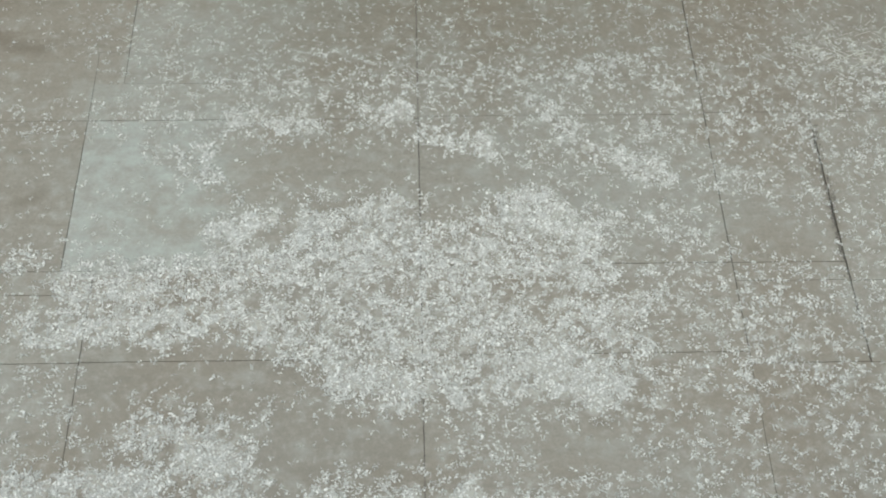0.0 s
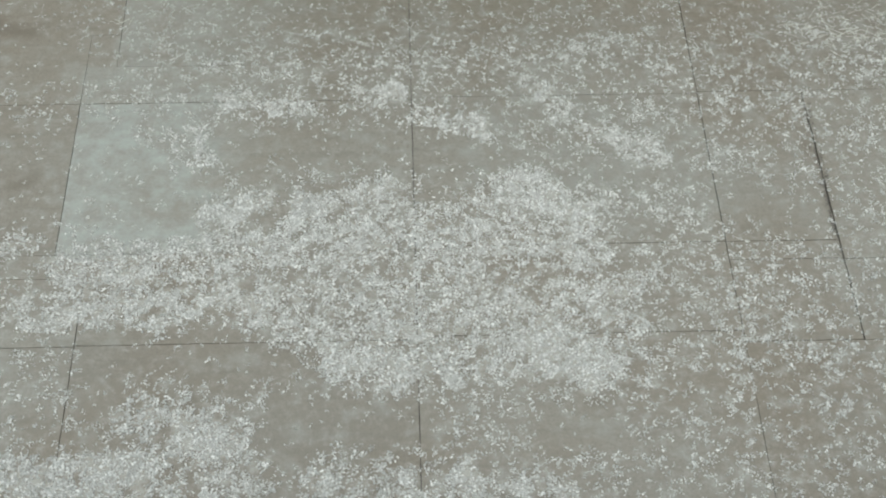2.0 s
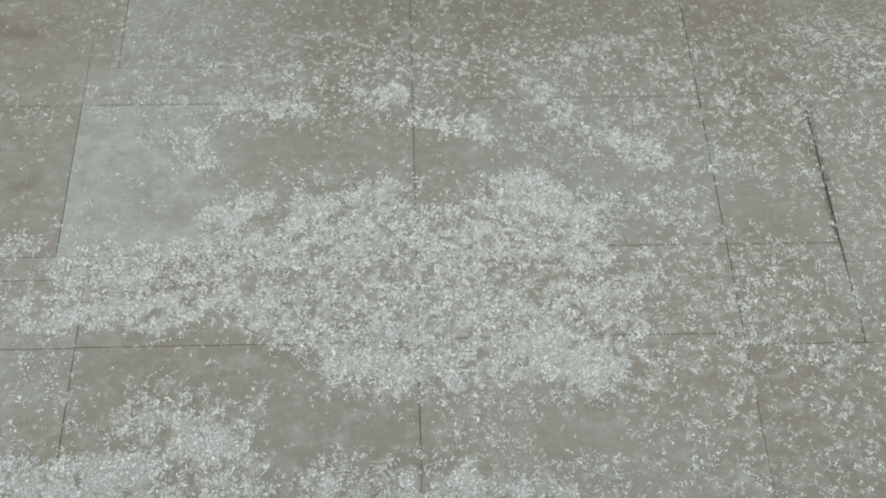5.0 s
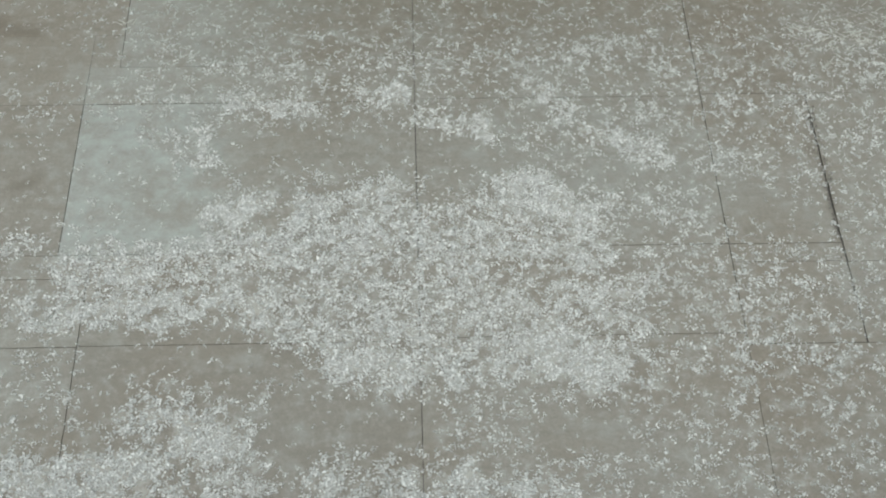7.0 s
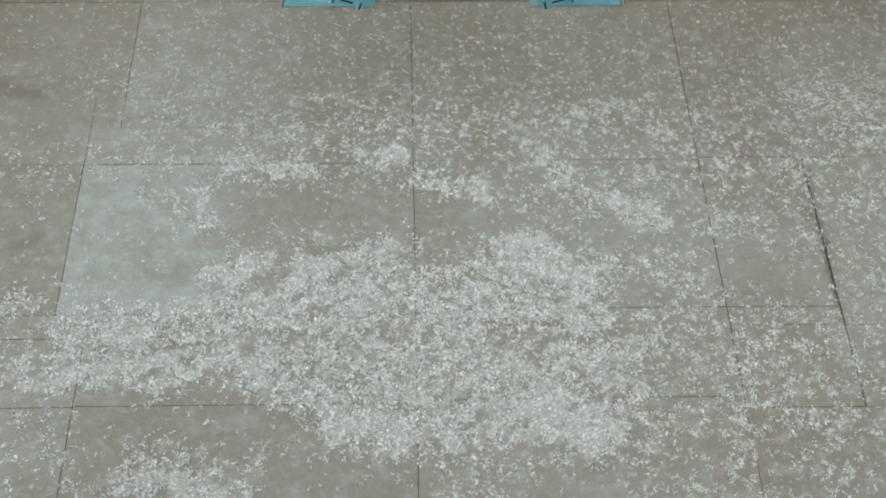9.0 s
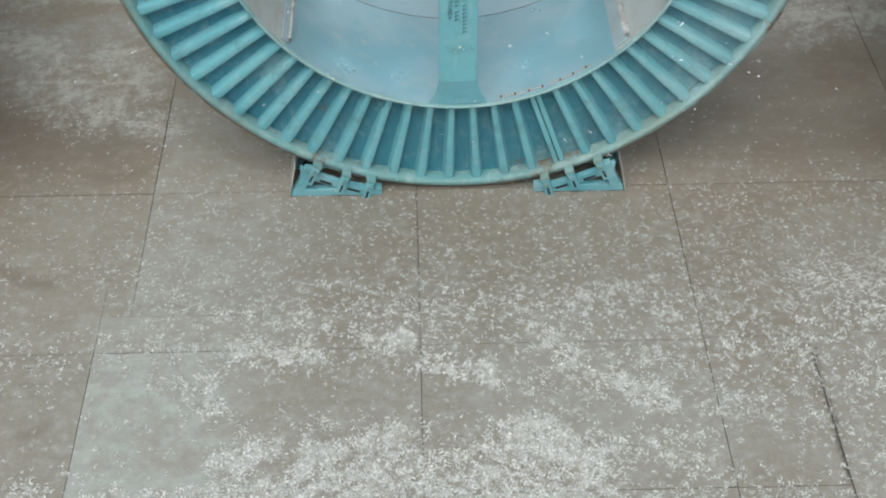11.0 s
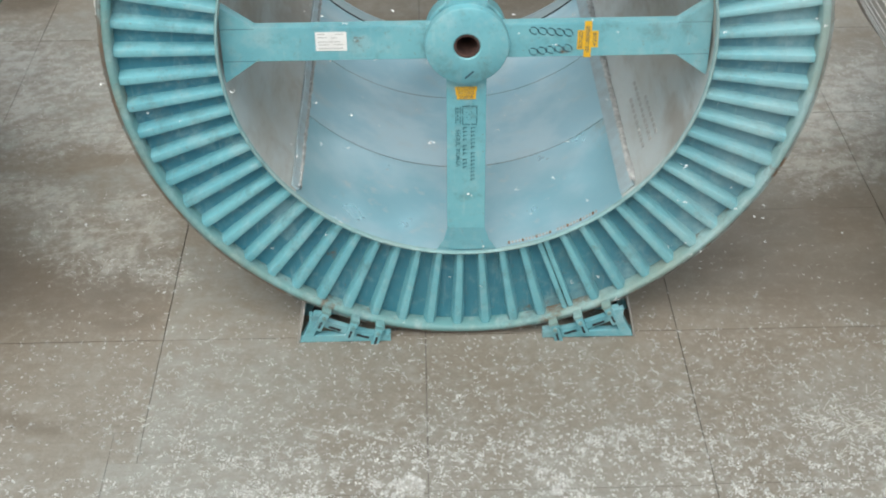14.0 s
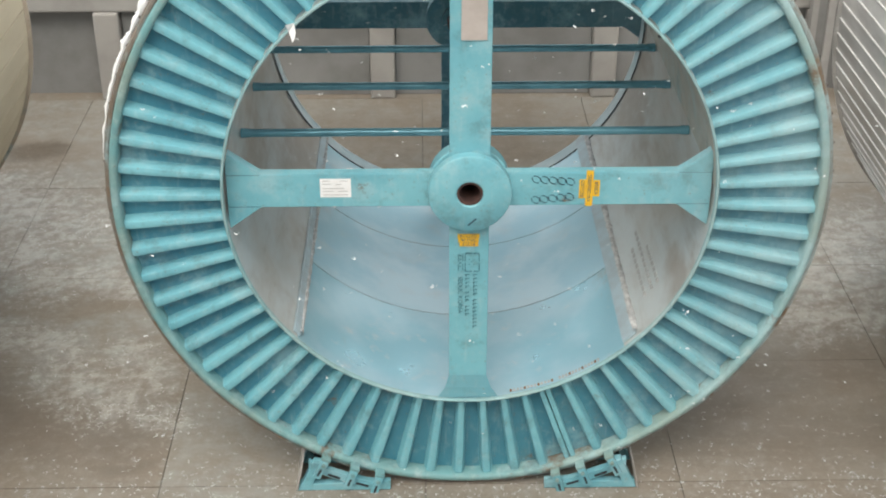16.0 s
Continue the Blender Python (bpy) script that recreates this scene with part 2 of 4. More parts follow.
YELLOW = mat("amber_sticker", plain((0.84, 0.50, 0.03), (0.74, 0.42, 0.03), 12, 0.5, 0, (1, 1, 1), 0.03))
PAPER = mat("white_paper_label", plain((0.86, 0.87, 0.88), (0.80, 0.80, 0.80), 14, 0.6, 0, (1, 1, 1), 0.03))
BEIGE = mat("faded_beige_plate", plain((0.50, 0.45, 0.42), (0.44, 0.39, 0.36), 10, 0.6, 0, (1, 1, 1), 0.03))
INK = mat("stencil_ink", plain((0.03, 0.08, 0.11), (0.055, 0.13, 0.17), 60, 0.7, 0, (1, 1, 1), 0.02))
INK_FAINT = mat("faded_ink", plain((0.42, 0.43, 0.43), (0.50, 0.51, 0.51), 60, 0.7, 0, (1, 1, 1), 0.02))
RED_INK = mat("brown_ink", plain((0.17, 0.07, 0.03), (0.22, 0.10, 0.04), 60, 0.7, 0, (1, 1, 1), 0.02))
STENCIL = mat("faded_stencil_ink", plain((0.05, 0.15, 0.18), (0.11, 0.28, 0.33), 90, 0.6))


# ---- mesh helpers ----
def link_mesh(name, bm, material, smooth=False):
    me = bpy.data.meshes.new(name)
    bmesh.ops.recalc_face_normals(bm, faces=bm.faces)
    if smooth:
        for e in bm.edges:
            e.smooth = len(e.link_faces) == 2 and e.calc_face_angle(0.0) < 0.7
    bm.to_mesh(me)
    bm.free()
    me.materials.append(material)
    if smooth:
        for p in me.polygons:
            p.use_smooth = True
    return me


def part(name, bm, material, parent, label="", smooth=False, at=None):
    ob = new(name, link_mesh(name, bm, material, smooth))
    ob.parent = parent
    if at is not None:
        ob.matrix_local = at
    return tagged(ob, label)


def share(name, mesh, parent, at):
    ob = new(name, mesh)
    ob.parent = parent
    ob.matrix_local = at
    return ob


def thing(name, label, category, group="", kind="", at=None):
    ob = new(name)
    ob.empty_display_size = 0.1
    if at is not None:
        ob.matrix_world = at
    return tagged(ob, label, category, group, kind)


def add_box(bm, x0, x1, y0, y1, z0, z1, bevel=0.0, m=None):
    r = bmesh.ops.create_cube(bm, size=1.0)
    vs = r["verts"]
    for v in vs:
        v.co = Vector(((x0 + x1) / 2 + v.co.x * (x1 - x0), (y0 + y1) / 2 + v.co.y * (y1 - y0), (z0 + z1) / 2 + v.co.z * (z1 - z0)))
        if m is not None:
            v.co = m @ v.co
    if bevel:
        es = list({e for v in vs for e in v.link_edges})
        bmesh.ops.bevel(bm, geom=es, offset=bevel, segments=2, affect='EDGES', profile=0.6)
    return bm


def box(*a, **k):
    return add_box(bmesh.new(), *a, **k)


def lathe(profile, segs=160, a0=0.0, a1=360.0, closed=True, c=(0, 0), wobble=0.0):
    """Turns a profile of (radius, y) round the y axis at (x, z) = c."""
    bm = bmesh.new()
    full = a1 - a0 >= 359.9
    n = segs if full else segs + 1
    rings = []
    for i in range(n):
        a = radians(a0 + (a1 - a0) * i / segs)
        w = 1 + wobble * noise.noise((math.cos(a) * 9, math.sin(a) * 9, 3.3))
        rings.append([bm.verts.new((c[0] + r * w * math.cos(a), y, c[1] + r * w * math.sin(a))) for r, y in profile])
    k = len(profile)
    for i in range(segs if full else segs):
        p, q = rings[i], rings[(i + 1) % n]
        for j in range(k if closed else k - 1):
            bm.faces.new((p[j], p[(j + 1) % k], q[(j + 1) % k], q[j]))
    if not full and closed:
        bm.faces.new(rings[0])
        bm.faces.new(rings[-1][::-1])
    return bm


def prism(outline, y0, y1, bevel=0.0):
    """An (x, z) outline given depth along y."""
    bm = bmesh.new()
    f = bm.faces.new([bm.verts.new((x, y0, z)) for x, z in outline])
    r = bmesh.ops.extrude_face_region(bm, geom=[f])
    for v in (g for g in r["geom"] if isinstance(g, bmesh.types.BMVert)):
        v.co.y = y1
    if bevel:
        bmesh.ops.bevel(bm, geom=list(bm.edges), offset=bevel, segments=1, affect='EDGES')
    return bm


def rod(p, q, r, segs=14):
    bm = bmesh.new()
    p, q = Vector(p), Vector(q)
    bmesh.ops.create_cone(bm, cap_ends=True, segments=segs, radius1=r, radius2=r, depth=(q - p).length)
    bm.transform(Matrix.Translation((p + q) / 2) @ (q - p).to_track_quat("Z", "Y").to_matrix().to_4x4())
    return bm


def letters(text, size, material, parent, at, name="lettering"):
    cu = bpy.data.curves.new("letters", "FONT")
    cu.body, cu.size, cu.extrude, cu.align_x, cu.align_y = text, size, 0.0004, "CENTER", "CENTER"
    tmp = bpy.data.objects.new("letters", cu)
    me = bpy.data.meshes.new_from_object(tmp)
    bpy.data.objects.remove(tmp)
    me.materials.append(material)
    return share(name, me, parent, at)


FACE = pose(0, 0, 0, 90, 0, 0)          # text laid flat turns to face -y


# ---- ground: base sheet and cast slabs ----
X0, X1, Y0, Y1 = -6.2, 5.7, -8.6, 5.45       # the slabbed yard


def ground_ring():
    """A sheet to the horizon, open where the slabs lie, with a shallow step down at that edge."""
    bm = bmesh.new()
    rings = []
    for k, z in ((400.0, 0.0), (0.0, 0.0), (0.0, -0.30)):
        rings.append([bm.verts.new(c) for c in ((X0 - k, Y0 - k, z), (X1 + k, Y0 - k, z), (X1 + k, Y1 + k, z), (X0 - k, Y1 + k, z))])
    for p, q in zip(rings, rings[1:]):
        for n in range(4):
            bm.faces.new((p[n], p[(n + 1) % 4], q[(n + 1) % 4], q[n]))
    return link_mesh("ground", bm, CONCRETE)


ground = tagged(new("ground", ground_ring()), "bare grey-brown concrete yard reaching into the distance", "ground", kind="structure")

# where the snow lies: soft strokes from (x, y) to (x, y) with a half width
BRIGHT = [(-0.76, -1.92, -0.68, -1.9, 0.07), (-0.57, -1.84, -0.36, -1.81, 0.06), (0.24, -1.8, 0.4, -1.87, 0.08), (-1.15, -1.94, -0.99, -1.91, 0.07),
          (-0.32, -2.62, -0.22, -2.63, 0.06), (-0.58, -2.76, -0.34, -2.83, 0.07), (0.3, -2.72, 0.52, -2.79, 0.11), (-1.85, -2.55, -1.62, -2.45, 0.05),
          (-1.49, -2.42, -1.3, -2.39, 0.05), (-1.04, -2.49, -0.94, -2.46, 0.05), (-1.86, -3.33, -1.38, -3.29, 0.1), (-1.36, -2.99, -1.04, -3.17, 0.07),
          (-0.07, -3.32, -0.03, -3.37, 0.06)]
MIDDLE = [(-0.7, -2.09, 0.5, -2.11, 0.22), (-0.69, -2.53, 0.56, -2.55, 0.22), (-0.54, -2.79, 0.46, -2.82, 0.12), (-1.93, -2.48, -0.92, -2.44, 0.115),
          (-1.79, -2.25, -0.9, -2.18, 0.13), (-1.17, -1.25, -0.8, -1.27, 0.06), (-0.47, -1.22, -0.35, -1.18, 0.07), (-0.19, -1.34, 0.14, -1.42, 0.06),
          (0.35, -1.1, 0.44, -1.25, 0.065), (0.52, -1.37, 0.74, -1.49, 0.065), (0.8, -1.51, 0.96, -1.66, 0.08), (-1.28, -1.43, -1.24, -1.61, 0.05),
          (-2.11, -2.12, -1.98, -2.12, 0.06), (-1.9, -3.3, -0.99, -3.3, 0.13), (-1.43, -3.01, -1.02, -3.13, 0.11), (-0.67, -3.36, 0.34, -3.41, 0.07)]
THIN = [(0.69, -2.31, 1.43, -2.51, 0.23), (0.69, -2.79, 1.63, -2.75, 0.15), (0.71, -1.88, 1.08, -1.95, 0.1), (-1.3, -1.0, 1.0, -0.9, 0.1),
        (1.3, -1.3, 1.65, -1.36, 0.08), (1.9, -0.85, 2.2, -0.95, 0.2), (1.0, -1.0, 1.1, -1.1, 0.1)]
BARE = [(-1.1, -1.53, -0.33, -1.56, 0.13), (-0.17, -1.58, 0.19, -1.62, 0.12), (0.65, -1.7, 0.94, -1.76, 0.07), (-1.64, -2.7, -0.88, -2.76, 0.1),
        (-1.63, -2.97, -1.54, -2.88, 0.09), (-0.77, -3.05, -0.3, -3.1, 0.12), (-1.83, -1.55, -1.39, -1.94, 0.23), (-2.18, -1.72, -1.98, -1.79, 0.21),
        (-0.88, -3.2, -0.72, -3.18, 0.07), (-2.26, -0.86, -1.93, -0.98, 0.14), (1.22, -1.85, 1.57, -2.03, 0.12), (0.3, -3.15, 0.6, -3.15, 0.08)]
FAR = [(2.3, 2.2, 2.9, 2.4, 0.3), (-3.5, 3.6, -2.9, 3.1, 0.4), (-3.2, 2.8, -2.9, 2.2, 0.22), (-2.6, 2.35, -2.25, 2.2, 0.16), (-2.15, 1.35, -1.95, 1.1, 0.18), (-2.5, 1.1, -2.2, 0.8, 0.2),
       (2.8, 2.1, 3.1, 1.9, 0.22), (2.3, 1.5, 2.45, 1.75, 0.14), (2.3, 1.75, 3.2, 1.7, 0.22), (2.7, 2.7, 3.2, 3.0, 0.3), (-3.1, 1.6, -2.6, 1.45, 0.16), (-2.0, 0.75, -1.75, 0.62, 0.12)]


def soft_step(a, b, v):
    t = max(0.0, min(1.0, (v - a) / (b - a)))
    return t * t * (3 - 2 * t)


def capsule(x, y, c, soft):
    ax, ay, bx, by, r = c
    dx, dy = bx - ax, by - ay
    t = max(0.0, min(1.0, ((x - ax) * dx + (y - ay) * dy) / (dx * dx + dy * dy + 1e-9)))
    d = math.hypot(x - ax - t * dx, y - ay - t * dy) / r
    return max(0.0, min(1.0, (1 + soft - d) / (2 * soft)))


def snow_depth(x, y, smear=0.2):
    """How much of the concrete the snow covers at a spot, 0 to about 1."""
    wx = x + 0.05 * noise.noise((x * 3.1, y * 3.1, 0.0)) + 0.07 * noise.noise((x * 9, y * 9, 4.0))
    wy = y + 0.05 * noise.noise((x * 3.1, y * 3.1, 7.0)) + 0.06 * noise.noise((x * 9, y * 9, 9.0))
    near = lambda c: abs(x - (c[0] + c[2]) / 2) < 1.6 and abs(y - (c[1] + c[3]) / 2) < 1.2
    most = lambda group_, soft: max([capsule(wx, wy, c, soft) for c in group_ if near(c)], default=0.0)
    s = (0.02 + 0.10 * soft_step(0.35, -0.1, y) + 0.11 * soft_step(-0.1, -1.0, y)) * (0.45 + 0.55 * soft_step(-2.3, -1.5, x)) * soft_step(3.1, 2.5, abs(x)) * soft_step(-4.6, -3.6, y)
    s *= 1.0 - 0.85 * most(BARE, 0.3)
    s = max(s, 0.36 * most(THIN, 0.5), 0.72 * most(MIDDLE, 0.2), 1.5 * most(BRIGHT, 0.7), smear * most(FAR, 0.9))
    s *= max(0.15, 1.0 + 1.15 * noise.noise((x * 15, y * 15, 8.0)))
    return s * (0.95 + 0.55 * noise.noise((x * 5, y * 5, 2.0)))


def dust_film(x, y):
    """A thin pale film of cement dust: one patched slab, and washes elsewhere."""
    w = 0.12 * noise.noise((x * 2.2, y * 2.2, 11.0))
    patch = soft_step(-0.9, -1.35, x + w) * (x > -1.872) * (-2.172 < y < -1.236)
    wash = 0.5 * soft_step(-0.6, -1.3, x + w) * (x > (-1.724 if y > -0.98 else -1.874)) * (-1.236 <= y < 0.9)
    right = 0.2 * soft_step(1.5, 2.0, x + 2 * w) * (y < -0.2)
    far = (0.85 - 0.35 * soft_step(2.2, 3.4, y)) * soft_step(0.5, 2.2, y) * soft_step(-0.25, 0.2, noise.noise((x * 1.3, y * 2.2, 6.0)) + 0.1)
    sweep = max(0.8 * capsule(x + w, y + w, c, 0.9) for c in FAR) * (0.75 + 0.6 * noise.noise((x * 4, y * 7, 13.0)))
    return max(patch, wash, right, far, sweep, 0.35 * soft_step(0.1, 0.6, noise.noise((x * 0.9, y * 0.9, 3.0))))


# damp and brown spots, the crack, and broad strokes of painted drum shade
STAINS_AND_SHADE = [(-3.55, 4.35, -3.35, 4.42, 0.17), (-2.05, 0.12, -1.85, 0.2, 0.05), (-2.2, -0.75, -2.6, -0.55, 0.05),
          (0.5, -2.98, 0.56, -3.0, 0.035), (-2.1, -1.75, -2.06, -1.72, 0.05), (1.5, 0.75, 2.4, 1.35, 0.42), (1.9, 0.45, 2.7, 0.5, 0.3), (-3.0, 0.75, -2.1, 0.5, 0.28), (-1.3, 4.5, 1.3, 4.4, 0.75), (-0.9, 3.4, 0.9, 3.5, 0.3), (1.72, -1.3, 1.73, -2.2, 0.02)]


def wet_and_shade(x, y):
    wx = x + 0.06 * noise.noise((x * 6, y * 6, 21.0))
    wy = y + 0.06 * noise.noise((x * 6, y * 6, 25.0))
    return max(capsule(wx, wy, c, 0.15) if c[4] == 0.17 else 0.75 * capsule(wx, wy, c, 0.7) for c in STAINS_AND_SHADE)


LEFT_A, LEFT_B, MID, RIGHT, CRACK, FAR_R = -1.722, -1.872, -0.233, 1.203, 1.732, 2.69
slab_rows = []                          # x0, x1, y0, y1, pale


def column(x0, x1, cuts):
    for a, b in zip(cuts, cuts[1:]):
        slab_rows.append((x0, x1, b, a, 0))


far_cuts = [5.45, 3.70, 2.40, 1.20, 0.0]
near_cuts = [-4.15, -5.6, -7.1, -8.6]
column(-6.2, -4.7, far_cuts + [-1.23, -2.66] + near_cuts)
column(-4.7, -3.2, far_cuts + [-1.23, -2.66] + near_cuts)
column(-3.2, LEFT_A, [5.45, 3.70, 2.30, 1.20, 0.0, -0.75])
slab_rows += [(-3.2, LEFT_B, -1.235, -0.75, 2), (LEFT_B, LEFT_A, -0.98, -0.75, 2), (-3.2, LEFT_B, -2.17, -1.235, 0),
              (LEFT_B, MID, -1.235, -0.98, 0), (LEFT_B, MID, -2.17, -1.235, 0)]
column(-3.2, LEFT_A, [-2.17, -2.303, -2.668] + near_cuts)
column(LEFT_A, MID, far_cuts + [-0.98])
column(LEFT_A, MID, [-2.17, -2.665] + near_cuts)
column(MID, RIGHT, far_cuts + [-0.98, -1.22, -2.157, -2.65] + near_cuts)
column(RIGHT, FAR_R, far_cuts + [-1.209])
column(RIGHT, CRACK - 0.0022, [-1.209, -2.158, -2.262, -2.71])
column(CRACK + 0.0022, FAR_R, [-1.209, -2.266, -2.71])
column(RIGHT, FAR_R, [-2.71] + near_cuts)
column(FAR_R, 4.2, far_cuts + [-1.207, -2.70] + near_cuts)
column(4.2, 5.7, far_cuts + [-1.207, -2.70] + near_cuts)

floor = thing("pavement", "weathered grey-brown concrete slabs dusted with snow", "pavement", kind="structure")
part("joint_bed", box(X0 + 0.001, X1 - 0.001, Y0 + 0.001, Y1 - 0.001, -0.25, -0.016), JOINT, floor, "dark dirt under the joints")


def slab(x0, x1, y0, y1, pale):
    gap = 0.0007 if pale == 2 else 0.0014 + 0.0012 * random.random()
    x0, x1, y0, y1 = x0 + gap, x1 - gap, y0 + gap, y1 - gap
    seen = x1 > -2.5 and x0 < 2.5 and -3.8 < y1 and y0 < 2.5
    step = 0.035 if seen and y0 < 0.1 else 0.045 if abs(x0) < 4.8 and y0 > -3 else 0.3
    nx, ny = max(2, int((x1 - x0) / step)), max(2, int((y1 - y0) / step))
    lift = random.uniform(-0.0015, 0.0015)
    verts, faces = [], []
    for j in range(ny + 1):
        for i in range(nx + 1):
            x, y = x0 + (x1 - x0) * i / nx, y0 + (y1 - y0) * j / ny
            if i in (0, nx) and 0 < j < ny:
                x += (0.007 if abs(x - CRACK) < 0.03 else 0.0016) * noise.noise((x * 60, y * 24, 1.0))
            if j in (0, ny) and 0 < i < nx:
                y += 0.0016 * noise.noise((x * 14, y * 3, 5.0))
            verts.append((x, y, lift + 0.001 * noise.noise((x * 2, y * 2, 0))))
    for j in range(ny):
        for i in range(nx):
            a = j * (nx + 1) + i
            faces.append((a, a + 1, a + nx + 2, a + nx + 1))
    edge = [i for i in range(nx + 1)] + [(j + 1) * (nx + 1) - 1 for j in range(1, ny + 1)]
    edge += [ny * (nx + 1) + i for i in range(nx - 1, -1, -1)] + [j * (nx + 1) for j in range(ny - 1, 0, -1)]
    base = len(verts)
    verts += [(verts[i][0], verts[i][1], -0.05) for i in edge]
    for k in range(len(edge)):
        n = (k + 1) % len(edge)
        faces.append((edge[n], edge[k], base + k, base + n))
    me = bpy.data.meshes.new("slab")
    me.from_pydata(verts, [], faces)
    att = me.attributes.new("snow", "FLOAT", "POINT")
    att.data.foreach_set("value", [snow_depth(v[0], v[1], 0.95) for v in verts])
    att = me.attributes.new("dust", "FLOAT", "POINT")
    att.data.foreach_set("value", [dust_film(v[0], v[1]) for v in verts])
    att = me.attributes.new("wet_and_shade", "FLOAT", "POINT")
    att.data.foreach_set("value", [wet_and_shade(v[0], v[1]) for v in verts])
    me.materials.append(CONCRETE)
    ob = new("slab", me)
    ob.parent = floor


# ---- back wall ----
wall = thing("wall_north", "grey cast wall with pilasters and recessed panels behind the drums", "wall", kind="structure")
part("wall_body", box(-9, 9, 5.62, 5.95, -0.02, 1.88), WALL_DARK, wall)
part("wall_head", box(-9, 9, 5.47, 5.617, 0.82, 1.9, bevel=0.02), WALL, wall)
pil = link_mesh("pilaster", box(-0.11, 0.11, 5.44, 5.617, -0.002, 0.818, bevel=0.02), WALL_MID)
for x in (-5.2, -4.25, -3.0, -0.585, 1.40, 3.28, 4.8):
    share("pilaster", pil, wall, pose(x, 0, 0))
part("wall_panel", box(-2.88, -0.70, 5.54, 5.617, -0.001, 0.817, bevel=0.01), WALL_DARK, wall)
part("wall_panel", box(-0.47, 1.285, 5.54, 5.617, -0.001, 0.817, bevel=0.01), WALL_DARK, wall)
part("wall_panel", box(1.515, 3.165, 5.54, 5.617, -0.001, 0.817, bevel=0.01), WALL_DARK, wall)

# unseen wall added behind the camera: blocks low sky light and closes the yard
tagged(new("wall_south", link_mesh("wall_south", box(-24, 24, -7.3, -6.9, -0.02, 4.0), WALL_DARK)), "plain grey wall added out of view to block low sky light", "wall", kind="structure")

# ---- the open cable drum ----
C, R, RI, W = 1.806, 1.806, 1.233, 2.68    # hub height, flange radius, barrel radius, drum width
SET = 0.05                                 # arms and hub stand this far behind the rim
RIBS, PHASE = 69, 268.4
drum = thing("cable_drum", "empty teal-painted steel cable drum with ribbed flanges, standing on the slabs", "cable drum")


def rib_mesh(r0):
    """One pressed rib along +x from radius r0 to the rim, its crest to -y."""
    bm = bmesh.new()
    prof = [(-0.046, 0.0), (-0.038, -0.026), (-0.030, -0.056), (-0.024, -0.065), (-0.010, -0.068), (0.010, -0.068), (0.024, -0.065), (0.030, -0.056), (0.038, -0.026), (0.046, 0.0)]
    stations = [(r0, 1.0, 0.66), (1.38, 1.0, 0.73), (1.58, 1.0, 0.84), (1.690, 0.99, 0.89), (1.730, 0.96, 0.88), (1.7425, 0.93, 0.87)]
    rows_ = [[bm.verts.new((x, y * h, z * w * 0.9)) for z, y in prof] for x, h, w in stations]
    for p, q in zip(rows_, rows_[1:]):
        for j in range(len(prof) - 1):
            bm.faces.new((p[j], p[j + 1], q[j + 1], q[j]))
    return link_mesh("rib", bm, TEAL, True)


RIB, REAR_RIB = rib_mesh(RI + 0.006), rib_mesh(RI + 0.037)


def arm_bm(d0, d1, y0, y1, half, flare, run):
    """A box arm along +x from d0 to d1 that flares into gussets at its outer end."""
    bm = prism([(d0, -half), (d1 - run, -half), (d1, -flare), (d1, flare), (d1 - run, half), (d0, half)], y0, y1)
    bmesh.ops.bevel(bm, geom=list(bm.edges), offset=0.004, segments=2, affect='EDGES')
    return bm


